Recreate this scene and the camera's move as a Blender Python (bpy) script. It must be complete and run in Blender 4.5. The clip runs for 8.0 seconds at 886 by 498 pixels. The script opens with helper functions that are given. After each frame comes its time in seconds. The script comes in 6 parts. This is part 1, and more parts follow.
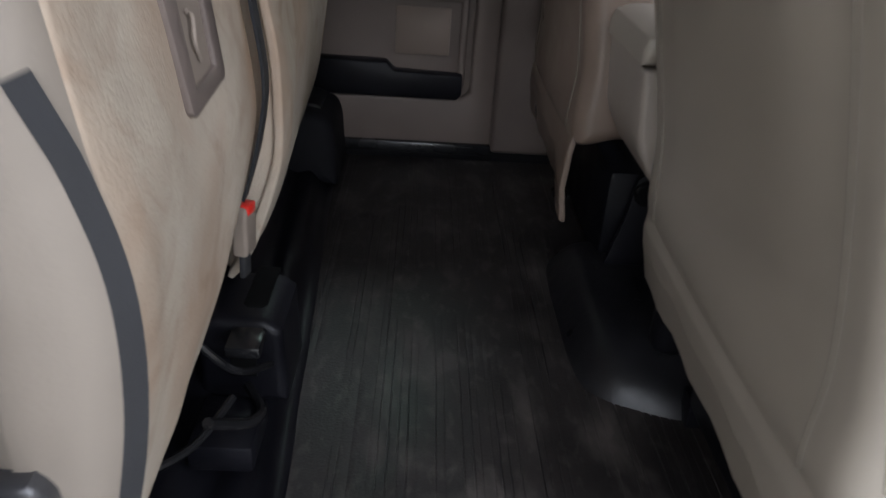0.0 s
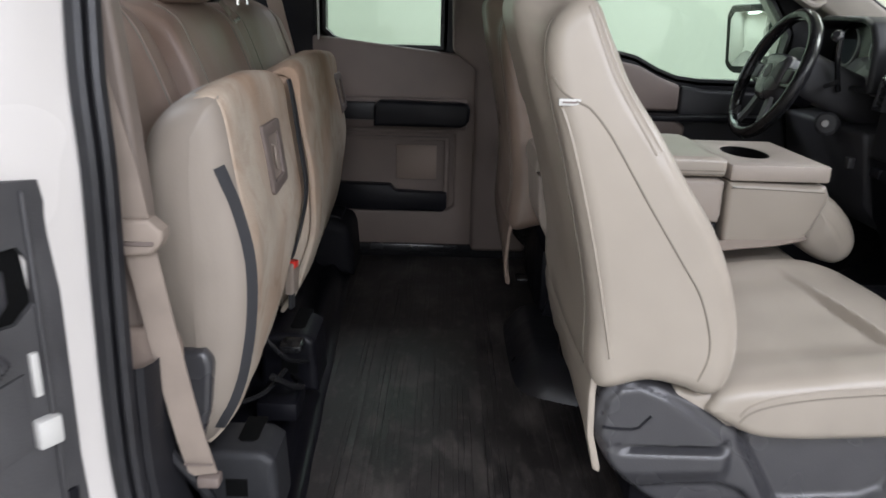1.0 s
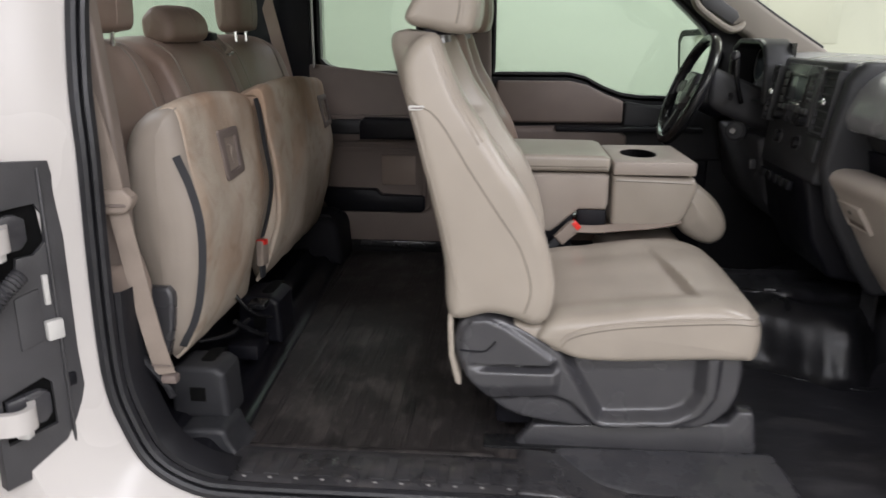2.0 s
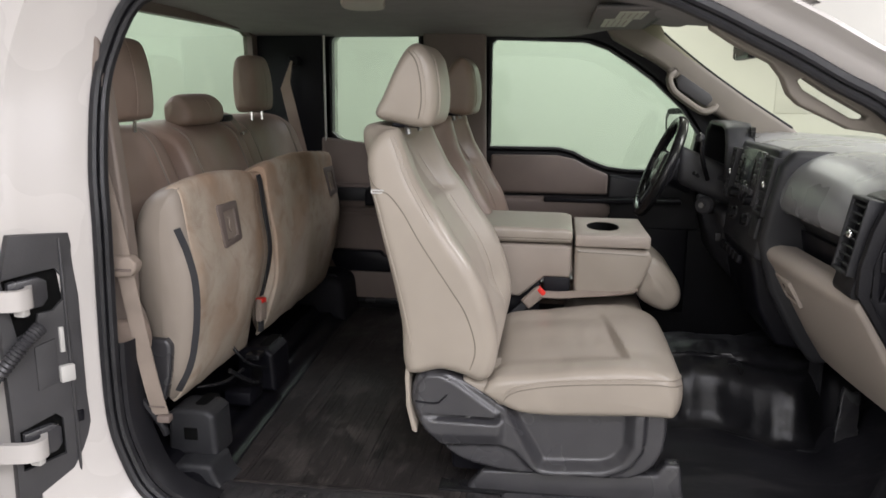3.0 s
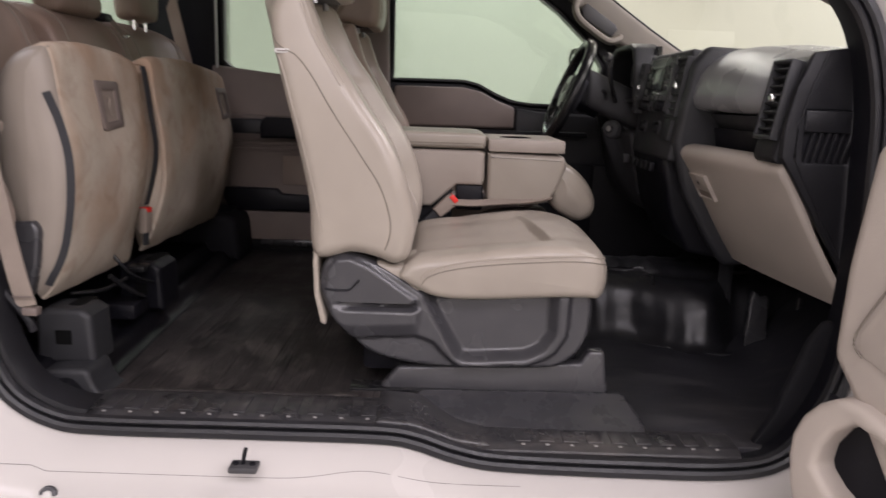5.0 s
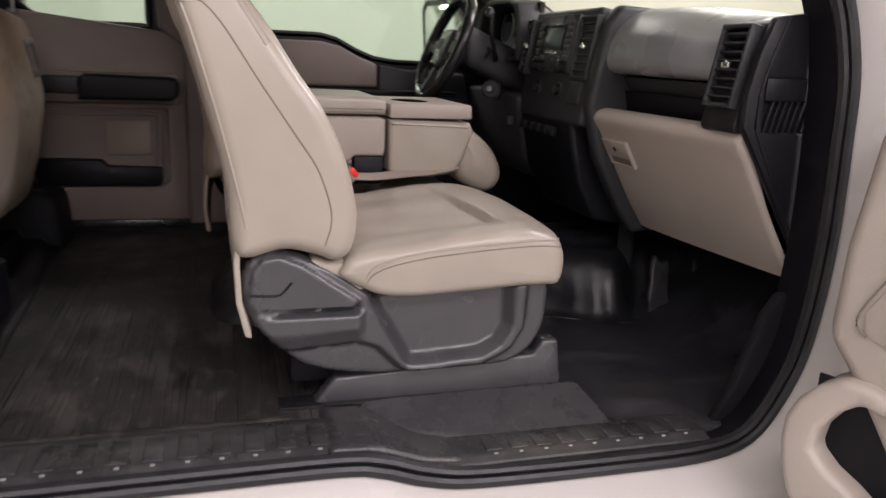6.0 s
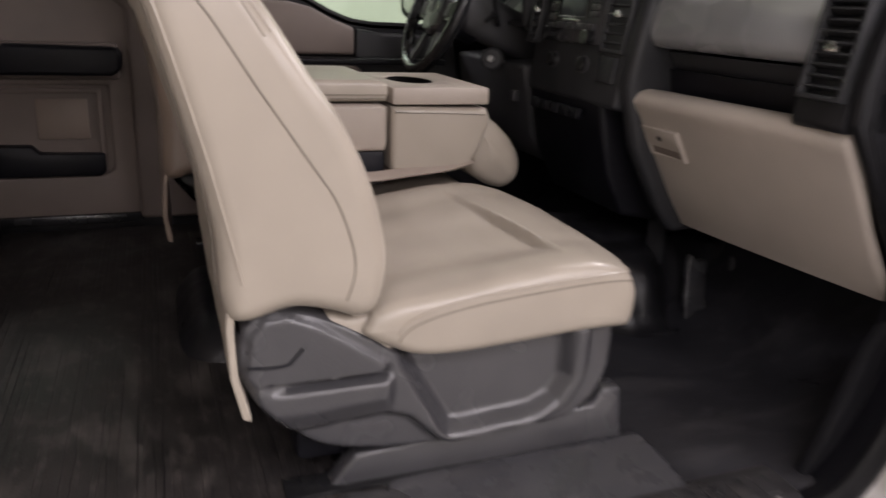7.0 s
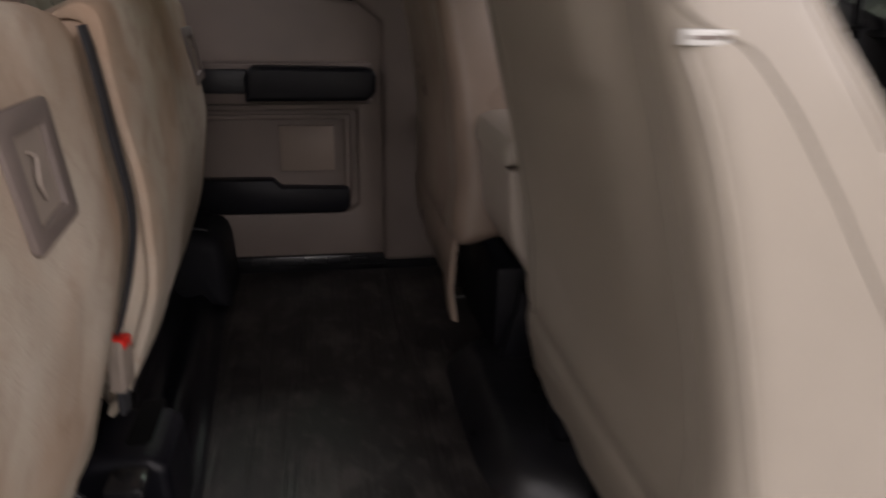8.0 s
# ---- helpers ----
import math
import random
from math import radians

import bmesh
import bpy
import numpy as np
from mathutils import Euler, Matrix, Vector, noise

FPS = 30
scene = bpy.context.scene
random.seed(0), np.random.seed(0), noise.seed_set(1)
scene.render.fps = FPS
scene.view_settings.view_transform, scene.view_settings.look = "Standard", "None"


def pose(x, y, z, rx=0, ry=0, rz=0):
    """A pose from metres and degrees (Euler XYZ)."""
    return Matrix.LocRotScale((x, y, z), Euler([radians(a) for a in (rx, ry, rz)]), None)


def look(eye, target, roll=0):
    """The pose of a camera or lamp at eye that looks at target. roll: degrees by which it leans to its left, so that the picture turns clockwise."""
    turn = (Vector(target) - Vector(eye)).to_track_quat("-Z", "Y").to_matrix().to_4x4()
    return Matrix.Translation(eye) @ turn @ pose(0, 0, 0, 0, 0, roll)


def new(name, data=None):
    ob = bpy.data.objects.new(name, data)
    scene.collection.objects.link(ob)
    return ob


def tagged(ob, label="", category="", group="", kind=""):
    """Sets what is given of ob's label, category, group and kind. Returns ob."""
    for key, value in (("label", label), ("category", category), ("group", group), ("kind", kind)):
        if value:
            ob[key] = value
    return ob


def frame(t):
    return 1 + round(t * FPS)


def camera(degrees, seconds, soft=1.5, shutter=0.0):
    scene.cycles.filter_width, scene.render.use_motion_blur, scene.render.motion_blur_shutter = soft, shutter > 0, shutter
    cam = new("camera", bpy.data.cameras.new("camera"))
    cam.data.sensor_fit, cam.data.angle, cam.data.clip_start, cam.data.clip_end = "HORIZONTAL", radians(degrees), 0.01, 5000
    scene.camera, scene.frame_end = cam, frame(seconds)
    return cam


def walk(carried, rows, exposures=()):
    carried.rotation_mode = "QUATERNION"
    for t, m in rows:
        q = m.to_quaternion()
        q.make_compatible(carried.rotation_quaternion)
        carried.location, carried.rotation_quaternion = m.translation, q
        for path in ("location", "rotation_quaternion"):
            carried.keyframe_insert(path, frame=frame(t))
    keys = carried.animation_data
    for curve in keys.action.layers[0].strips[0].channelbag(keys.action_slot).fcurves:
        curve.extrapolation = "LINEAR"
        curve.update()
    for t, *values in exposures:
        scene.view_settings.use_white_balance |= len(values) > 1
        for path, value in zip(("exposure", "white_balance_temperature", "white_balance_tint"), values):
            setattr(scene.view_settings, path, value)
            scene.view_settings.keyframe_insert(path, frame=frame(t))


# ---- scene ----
cam = camera(60.2, 8.0, 1.5, 0.5)
# seconds, stops, kelvin, tint
EXPOSURE = [(0.0, 0.3, 5800, 9), (0.5, 0.52, 5800, 10), (1.0, 0.3, 5950, 11), (1.5, 0.1, 6150, 12), (3.5, -0.03, 6350, 14), (4.0, -0.12, 6400, 17), (4.5, -0.1, 6450, 22), (6.5, 0.12, 6650, 20), (8.0, -0.05, 6650, 18)]
PATH = [
    (0, (0.231, 0.159, 0.765), (0.31, 1.926, -0.169), 4.0),
    (0.3, (0.271, 0.003, 0.826), (0.307, 1.777, -0.097), 2.1),
    (0.5, (0.292, -0.154, 0.808), (0.326, 1.691, 0.039), 3.7),
    (1, (0.329, -0.473, 0.865), (0.33, 1.432, 0.255), 1.5),
    (1.5, (0.386, -0.708, 0.883), (0.365, 1.21, 0.317), 0.6),
    (2, (0.679, -0.898, 0.885), (0.511, 1.018, 0.336), 0.1),
    (2.2, (0.76, -0.952, 0.913), (0.572, 0.967, 0.382), 0.2),
    (3.3, (0.906, -1.114, 0.975), (0.603, 0.827, 0.6), 0.5),
    (3.5, (0.907, -1.109, 0.955), (0.606, 0.835, 0.597), 0.6),
    (4, (0.902, -1.079, 0.83), (0.636, 0.874, 0.49), 0.9),
    (4.5, (0.88, -1.052, 0.711), (0.704, 0.907, 0.349), 1.4),
    (5, (0.842, -1.03, 0.659), (0.839, 0.932, 0.269), 1.8),
    (5.2, (0.827, -1.001, 0.66), (0.9, 0.954, 0.243), 2.0),
    (6.3, (0.494, -0.65, 0.682), (1.195, 1.147, 0.154), 2.4),
    (6.5, (0.503, -0.587, 0.691), (1.253, 1.181, 0.133), 2.3),
    (7, (0.496, -0.37, 0.724), (1.172, 1.407, 0.104), 2.5),
    (7.5, (0.419, -0.113, 0.697), (0.884, 1.727, 0.067), 2.0),
    (7.6, (0.405, -0.073, 0.734), (0.811, 1.767, 0.063), 1.6),
    (8, (0.274, 0.148, 0.774), (0.572, 2.007, 0.098), 1.0),
]
walk(cam, [(t, look(eye, target, roll)) for t, eye, target, roll in PATH], EXPOSURE)

# ---- light ----
world = bpy.data.worlds.new("shop_world")
scene.world = world
world.use_nodes = True
world.node_tree.nodes["Background"].inputs[0].default_value = (0.9, 0.95, 1.0, 1)
world.node_tree.nodes["Background"].inputs[1].default_value = 0.02


def area_lamp(name, place, target, sx, sy, watts, colour=(0.98, 0.965, 1.0)):
    d = bpy.data.lights.new(name, "AREA")
    d.shape, d.size, d.size_y, d.energy, d.color = "RECTANGLE", sx, sy, watts, colour
    ob = new(name, d)
    ob.matrix_world = look(place, target)
    return ob


# ceiling lamps of the shop, in rows along the truck, one ahead of it and one behind
LAMPS = [(3.7, 1.1, 125), (-2.3, 1.1, 50), (-0.2, -2.0, 42), (2.0, -2.0, 72), (4.4, -2.0, 98),
         (-2.6, -4.8, 62), (0.6, -4.8, 100), (4.0, -4.8, 172), (-2.6, 4.1, 50), (1.0, 4.1, 52), (4.4, 4.1, 62)]
for lx, ly, watts in LAMPS:
    area_lamp("shop_lamp", (lx, ly, 2.55), (lx, ly, 0), 2.0, 0.8, watts)


# ---- materials ----
def material(name, base, rough=0.5, vary=0.12, scale=6.0, fine=180.0, bump=0.05, grain="noise", metal=0.0, spread=0.08, tint=None, stain=0.0, dust=None, stretch=(1, 1, 1), gloss=0.4, detail=2):
    m = bpy.data.materials.new(name)
    m.use_nodes = True
    nt = m.node_tree
    n, l = nt.nodes, nt.links
    b = n["Principled BSDF"]
    b.inputs["Metallic"].default_value = metal
    b.inputs["Specular IOR Level"].default_value = gloss
    tc = n.new("ShaderNodeTexCoord")
    big = n.new("ShaderNodeTexNoise")
    big.inputs["Scale"].default_value, big.inputs["Detail"].default_value, big.inputs["Roughness"].default_value = scale, detail, 0.62
    l.new(tc.outputs["Object"], big.inputs["Vector"])
    ramp = n.new("ShaderNodeMapRange")
    ramp.inputs[1].default_value, ramp.inputs[2].default_value = 0.3, 0.7
    l.new(big.outputs["Fac"], ramp.inputs[0])
    mix = n.new("ShaderNodeMix")
    mix.data_type = "RGBA"
    lo = [c * (1 - vary) for c in base]
    hi = [min(1, c * (1 + vary)) for c in (tint or base)]
    mix.inputs[6].default_value, mix.inputs[7].default_value = (*lo, 1), (*hi, 1)
    l.new(ramp.outputs[0], mix.inputs[0])
    colour = mix.outputs[2]
    if stain:
        st = n.new("ShaderNodeTexNoise")
        st.inputs["Scale"].default_value, st.inputs["Detail"].default_value, st.inputs["Distortion"].default_value = scale * 0.55, 8, 0.6
        l.new(tc.outputs["Object"], st.inputs["Vector"])
        sr = n.new("ShaderNodeMapRange")
        sr.inputs[1].default_value, sr.inputs[2].default_value, sr.inputs[4].default_value = 0.52, 0.75, stain
        l.new(st.outputs["Fac"], sr.inputs[0])
        mx = n.new("ShaderNodeMix")
        mx.data_type = "RGBA"
        l.new(sr.outputs[0], mx.inputs[0])
        l.new(colour, mx.inputs[6])
        mx.inputs[7].default_value = (base[0] * 0.62, base[1] * 0.5, base[2] * 0.38, 1)
        colour = mx.outputs[2]
    if dust:
        mp = n.new("ShaderNodeMapping")
        mp.inputs["Scale"].default_value = stretch
        l.new(tc.outputs["Object"], mp.inputs["Vector"])
        for sc, lo_, hi_, amount in ((9.0, 0.52, 0.80, dust[3]), (34.0, 0.54, 0.78, dust[3] * 0.6)):
            st = n.new("ShaderNodeTexNoise")
            st.inputs["Scale"].default_value, st.inputs["Detail"].default_value, st.inputs["Distortion"].default_value = sc, 5, 0.25
            l.new(mp.outputs[0], st.inputs["Vector"])
            sr = n.new("ShaderNodeMapRange")
            sr.inputs[1].default_value, sr.inputs[2].default_value, sr.inputs[4].default_value = lo_, hi_, amount
            l.new(st.outputs["Fac"], sr.inputs[0])
            mx = n.new("ShaderNodeMix")
            mx.data_type = "RGBA"
            l.new(sr.outputs[0], mx.inputs[0])
            l.new(colour, mx.inputs[6])
            mx.inputs[7].default_value = (*dust[:3], 1)
            colour = mx.outputs[2]
    l.new(colour, b.inputs["Base Color"])
    rr = n.new("ShaderNodeMapRange")
    rr.inputs[3].default_value, rr.inputs[4].default_value = max(0.02, rough - spread), min(1, rough + spread)
    l.new(ramp.outputs[0], rr.inputs[0])
    l.new(rr.outputs[0], b.inputs["Roughness"])
    if bump:
        # "cells" is the pebbled grain of moulded plastic and vinyl
        g = n.new("ShaderNodeTexNoise")
        g.inputs["Scale"].default_value, g.inputs["Detail"].default_value = (fine * 0.55, 2) if grain == "cells" else (fine, 4)
        out = g.outputs["Fac"]
        l.new(tc.outputs["Object"], g.inputs["Vector"])
        bp = n.new("ShaderNodeBump")
        bp.inputs["Strength"].default_value, bp.inputs["Distance"].default_value = bump, 0.004
        l.new(out, bp.inputs["Height"])
        l.new(bp.outputs["Normal"], b.inputs["Normal"])
    return m


VINYL = material("tan_vinyl", (0.312, 0.274, 0.228), 0.34, 0.06, 6, 420, 0.0, "cells", gloss=0.5, detail=2, spread=0.05)
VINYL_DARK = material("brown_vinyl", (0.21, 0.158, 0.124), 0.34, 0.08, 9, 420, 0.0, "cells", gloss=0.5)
VINYL_BACK = material("grey_vinyl", (0.242, 0.208, 0.174), 0.42, 0.07, 8, 420, 0.05, "cells")
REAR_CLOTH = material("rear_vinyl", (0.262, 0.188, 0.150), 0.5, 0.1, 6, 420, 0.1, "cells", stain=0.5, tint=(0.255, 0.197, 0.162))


def backing_cloth(name):
    """Felt-like tan backing: rusty stains that spread from the upper edge, pale rubbed patches, creases and fuzz."""
    m = material(name, (0.44, 0.378, 0.305), 0.92, 0.10, 5, 400, 0.0, detail=6, gloss=0.15)
    n, l = m.node_tree.nodes, m.node_tree.links
    b = n["Principled BSDF"]
    tc = n["Texture Coordinate"]
    colour = b.inputs["Base Color"].links[0].from_socket

    def cloud(scale, detail, distortion, lo, hi, top):
        t = n.new("ShaderNodeTexNoise")
        t.inputs["Scale"].default_value, t.inputs["Detail"].default_value, t.inputs["Distortion"].default_value = scale, detail, distortion
        l.new(tc.outputs["Object"], t.inputs["Vector"])
        r = n.new("ShaderNodeMapRange")
        r.inputs[1].default_value, r.inputs[2].default_value, r.inputs[4].default_value = lo, hi, top
        return t, r

    def over(mask, tint):
        nonlocal colour
        mx = n.new("ShaderNodeMix")
        mx.data_type = "RGBA"
        l.new(mask, mx.inputs[0])
        l.new(colour, mx.inputs[6])
        mx.inputs[7].default_value = (*tint, 1)
        colour = mx.outputs[2]

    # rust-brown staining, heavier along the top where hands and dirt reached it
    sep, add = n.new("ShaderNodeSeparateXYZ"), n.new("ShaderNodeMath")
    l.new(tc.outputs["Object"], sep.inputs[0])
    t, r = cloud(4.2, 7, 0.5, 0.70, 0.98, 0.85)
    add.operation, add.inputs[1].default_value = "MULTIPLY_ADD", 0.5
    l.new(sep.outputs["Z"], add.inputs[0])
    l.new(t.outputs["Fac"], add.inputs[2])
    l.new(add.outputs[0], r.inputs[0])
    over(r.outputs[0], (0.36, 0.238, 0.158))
    for scale, detail, dist, lo, hi, top, tint in ((11, 8, 1.2, 0.52, 0.70, 0.5, (0.29, 0.205, 0.145)), (7, 5, 0.4, 0.56, 0.72, 0.4, (0.50, 0.45, 0.38)), (60, 4, 0.2, 0.58, 0.75, 0.22, (0.29, 0.225, 0.165))):
        t, r = cloud(scale, detail, dist, lo, hi, top)
        l.new(t.outputs["Fac"], r.inputs[0])
        over(r.outputs[0], tint)
    l.new(colour, b.inputs["Base Color"])
    fuzz, crease = n.new("ShaderNodeTexNoise"), n.new("ShaderNodeTexNoise")
    fuzz.inputs["Scale"].default_value, fuzz.inputs["Detail"].default_value = 260, 4
    crease.inputs["Scale"].default_value, crease.inputs["Detail"].default_value, crease.inputs["Distortion"].default_value = 9, 2, 0.3
    b1, b2 = n.new("ShaderNodeBump"), n.new("ShaderNodeBump")
    b1.inputs["Strength"].default_value, b1.inputs["Distance"].default_value = 0.3, 0.012
    b2.inputs["Strength"].default_value, b2.inputs["Distance"].default_value = 0.35, 0.003
    for q in (fuzz, crease):
        l.new(tc.outputs["Object"], q.inputs["Vector"])
    l.new(crease.outputs["Fac"], b1.inputs["Height"])
    l.new(fuzz.outputs["Fac"], b2.inputs["Height"])
    l.new(b1.outputs["Normal"], b2.inputs["Normal"])
    l.new(b2.outputs["Normal"], b.inputs["Normal"])
    return m


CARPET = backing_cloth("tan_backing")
SEAM = material("seam_thread", (0.18, 0.157, 0.128), 0.7, 0.1, 40, 300, 0.1)
STRAP = material("dark_webbing", (0.023, 0.0235, 0.026), 0.75, 0.15, 30, 600, 0.2)
BELT = material("tan_webbing", (0.25, 0.205, 0.17), 0.6, 0.08, 20, 700, 0.2)
SHIELD = material("grey_plastic", (0.043, 0.0425, 0.046), 0.25, 0.1, 8, 700, 0.10, "cells", gloss=0.6, spread=0.05)
BLACK = material("black_plastic", (0.006, 0.006, 0.0085), 0.45, 0.2, 8, 600, 0.12, "cells", gloss=0.22)
DASH = material("dash_plastic", (0.028, 0.0285, 0.031), 0.45, 0.12, 6, 600, 0.14, "cells", gloss=0.3)
KNEEGREY = material("knee_plastic", (0.042, 0.042, 0.045), 0.5, 0.1, 6, 600, 0.12, "cells")
# dark grey pad, its base colour raised to carry light from the windscreen
DASH_LIT = material("dash_soft_lit", (0.225, 0.228, 0.232), 0.30, 0.12, 5, 500, 0.14, "cells", gloss=0.7)
GLOSS = material("gloss_black", (0.012, 0.012, 0.013), 0.22, 0.2, 8, 300, 0.03)
RUBBER = material("rubber_floor", (0.017, 0.0156, 0.0160), 0.46, 0.3, 7, 220, 0.18, tint=(0.028, 0.0245, 0.0235), spread=0.12, gloss=0.3, dust=(0.135, 0.118, 0.108, 0.6), stretch=(1.5, 0.7, 1), detail=6)
MATSHINE = material("shiny_rubber", (0.012, 0.012, 0.014), 0.36, 0.3, 9, 20, 0.5, spread=0.1)
# near-black that paints the shade inside gaps, slots and hollows
HOLLOW_SHADE = material("hollow_shade", (0.004, 0.004, 0.004), 0.9, 0.1, 8, 200, 0.0, gloss=0.1)
SCUFF = material("dusty_plastic", (0.033, 0.032, 0.034), 0.30, 0.25, 8, 500, 0.12, "cells", spread=0.1, gloss=0.5, dust=(0.13, 0.115, 0.105, 0.5), stretch=(0.7, 1.6, 1), detail=6)
SEAL = material("rubber_seal", (0.016, 0.016, 0.018), 0.4, 0.2, 20, 300, 0.1)
KICK = material("kick_plastic", (0.013, 0.013, 0.0155), 0.6, 0.2, 6, 300, 0.1, gloss=0.15)
PAINT = material("white_paint", (0.505, 0.480, 0.456), 0.25, 0.03, 3, 40, 0.0, spread=0.05)
# dusty black plastic, paler than SCUFF so that reflected sheen is painted in
SHEEN = material("dusty_sheen_plastic", (0.042, 0.042, 0.046), 0.28, 0.2, 7, 500, 0.1, "cells", spread=0.1, dust=(0.10, 0.094, 0.092, 0.35), stretch=(0.5, 2, 1), detail=6)
PATCH = material("patch_plastic", (0.255, 0.2, 0.165), 0.55, 0.05, 6, 700, 0.1, "cells")
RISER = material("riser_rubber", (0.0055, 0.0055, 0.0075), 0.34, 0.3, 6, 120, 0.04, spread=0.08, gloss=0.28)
MATFLOOR = material("smooth_mat", (0.021, 0.021, 0.025), 0.36, 0.3, 6, 200, 0.2, spread=0.1, gloss=0.5, dust=(0.09, 0.085, 0.087, 0.45), stretch=(0.5, 1.6, 1), detail=6)
QTRIM = material("dark_tan_plastic", (0.19, 0.155, 0.132), 0.5, 0.08, 6, 700, 0.1, "cells")
PILLAR = material("olive_plastic", (0.20, 0.178, 0.150), 0.6, 0.08, 6, 700, 0.14, "cells")
ENDCAP = material("end_plastic", (0.0105, 0.0105, 0.0125), 0.45, 0.15, 6, 600, 0.14, "cells", gloss=0.28)
# far door panels: darker and browner than GLOVE, the near door's tan
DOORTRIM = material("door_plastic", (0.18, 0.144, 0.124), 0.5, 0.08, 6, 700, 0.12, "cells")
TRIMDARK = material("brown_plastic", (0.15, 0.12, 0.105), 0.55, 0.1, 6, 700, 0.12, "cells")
GLOVE = material("glove_plastic", (0.43, 0.378, 0.33), 0.48, 0.06, 6, 600, 0.12, "cells")
BOXPLASTIC = material("console_plastic", (0.32, 0.276, 0.236), 0.45, 0.06, 6, 600, 0.12, "cells")
VISOR = material("visor_cloth", (0.17, 0.16, 0.158), 0.9, 0.08, 10, 500, 0.2)
HEADLINER = material("headliner_cloth", (0.26, 0.245, 0.245), 0.95, 0.08, 10, 500, 0.2)
RED = material("red_plastic", (0.7, 0.03, 0.02), 0.35, 0.05, 30, 200, 0.0)
CHROME = material("bright_metal", (0.75, 0.75, 0.74), 0.22, 0.05, 20, 200, 0.0, metal=1.0)
STEEL = material("dull_steel", (0.3, 0.3, 0.3), 0.4, 0.15, 20, 200, 0.05, metal=0.8)
LABEL = material("paper_label", (0.5, 0.5, 0.42), 0.6, 0.04, 30, 200, 0.0)
WALL = material("shop_wall_paint", (0.78, 0.77, 0.71), 0.7, 0.03, 1.2, 60, 0.04)
CREAM = material("cream_wall_paint", (0.54, 0.53, 0.488), 0.7, 0.03, 1.2, 60, 0.0)
CONCRETE = material("shop_concrete", (0.33, 0.32, 0.3), 0.6, 0.14, 2.0, 90, 0.15, detail=6)
SCREEN = material("screen_glass", (0.06, 0.07, 0.075), 0.15, 0.1, 5, 100, 0.0)
MIRROR = material("mirror_silver", (0.9, 0.9, 0.9), 0.03, 0.01, 5, 50, 0.0, metal=1.0, spread=0.01)
CAP = material("primer_plastic", (0.05, 0.049, 0.051), 0.5, 0.14, 7, 500, 0.12, "cells")
STUD = material("worn_stud", (0.24, 0.23, 0.22), 0.4, 0.1, 20, 300, 0.0)
PALE = material("white_plastic", (0.52, 0.51, 0.485), 0.35, 0.05, 10, 300, 0.03)


def glass(name, tint):
    m = bpy.data.materials.new(name)
    m.use_nodes = True
    n, l = m.node_tree.nodes, m.node_tree.links
    n.remove(n["Principled BSDF"])
    tr, gl, mx, lw, pw, ad = (n.new("ShaderNode" + k) for k in ("BsdfTransparent", "BsdfGlossy", "MixShader", "LayerWeight", "Math", "Math"))
    tr.inputs[0].default_value = (*tint, 1)
    gl.inputs["Roughness"].default_value = 0.02
    pw.operation, pw.inputs[1].default_value = "POWER", 5.0
    ad.operation, ad.inputs[1].default_value, ad.inputs[2].default_value = "MULTIPLY_ADD", 0.7, 0.03
    l.new(lw.outputs["Facing"], pw.inputs[0])
    l.new(pw.outputs[0], ad.inputs[0])
    l.new(ad.outputs[0], mx.inputs[0])
    l.new(tr.outputs[0], mx.inputs[1])
    l.new(gl.outputs[0], mx.inputs[2])
    l.new(mx.outputs[0], n["Material Output"].inputs["Surface"])
    return m


GLASS = glass("green_glass", (0.79, 0.892, 0.797))
CLEAR = glass("windscreen_glass", (0.86, 0.91, 0.755))


# ---- mesh tools ----
def finish(name, bm, mat, parent=None, label="", smooth=True, angle=38):
    bmesh.ops.recalc_face_normals(bm, faces=bm.faces)
    me = bpy.data.meshes.new(name)
    bm.to_mesh(me)
    bm.free()
    me.materials.append(mat)
    if smooth:
        me.polygons.foreach_set("use_smooth", [len(p.vertices) < 20 for p in me.polygons])
        me.set_sharp_from_angle(angle=radians(angle))
    ob = new(name, me)
    if parent is not None:
        ob.parent = parent
        if parent.type == "EMPTY":
            ob.matrix_parent_inverse = Matrix.Translation(parent.location).inverted()
    if label:
        ob["label"] = label
    return ob


def part(name, bm, mat, parent, label="", **k):
    return finish(name, bm, mat, parent, label, **k)


def thing(name, label, category, place=(0, 0, 0), group="", kind=""):
    ob = new(name)
    ob.empty_display_size = 0.05
    ob.location = place
    return tagged(ob, label, category, group, kind)


def single(name, bm, mat, label, category, group="", kind="", **k):
    return tagged(finish(name, bm, mat, **k), label, category, group, kind)


def curve_points(pts, closed=True, per=8):
    """A Catmull-Rom line through the points."""
    out, n = [], len(pts)
    for i in range(n if closed else n - 1):
        p = [Vector(pts[(i + k) % n] if closed else pts[min(max(i + k, 0), n - 1)]) for k in (-1, 0, 1, 2)]
        for j in range(per):
            t = j / per
            out.append(0.5 * ((2 * p[1]) + (p[2] - p[0]) * t + (2 * p[0] - 5 * p[1] + 4 * p[2] - p[3]) * t * t + (3 * p[1] - p[0] - 3 * p[2] + p[3]) * t ** 3))
    if not closed:
        out.append(Vector(pts[-1]))
    return out


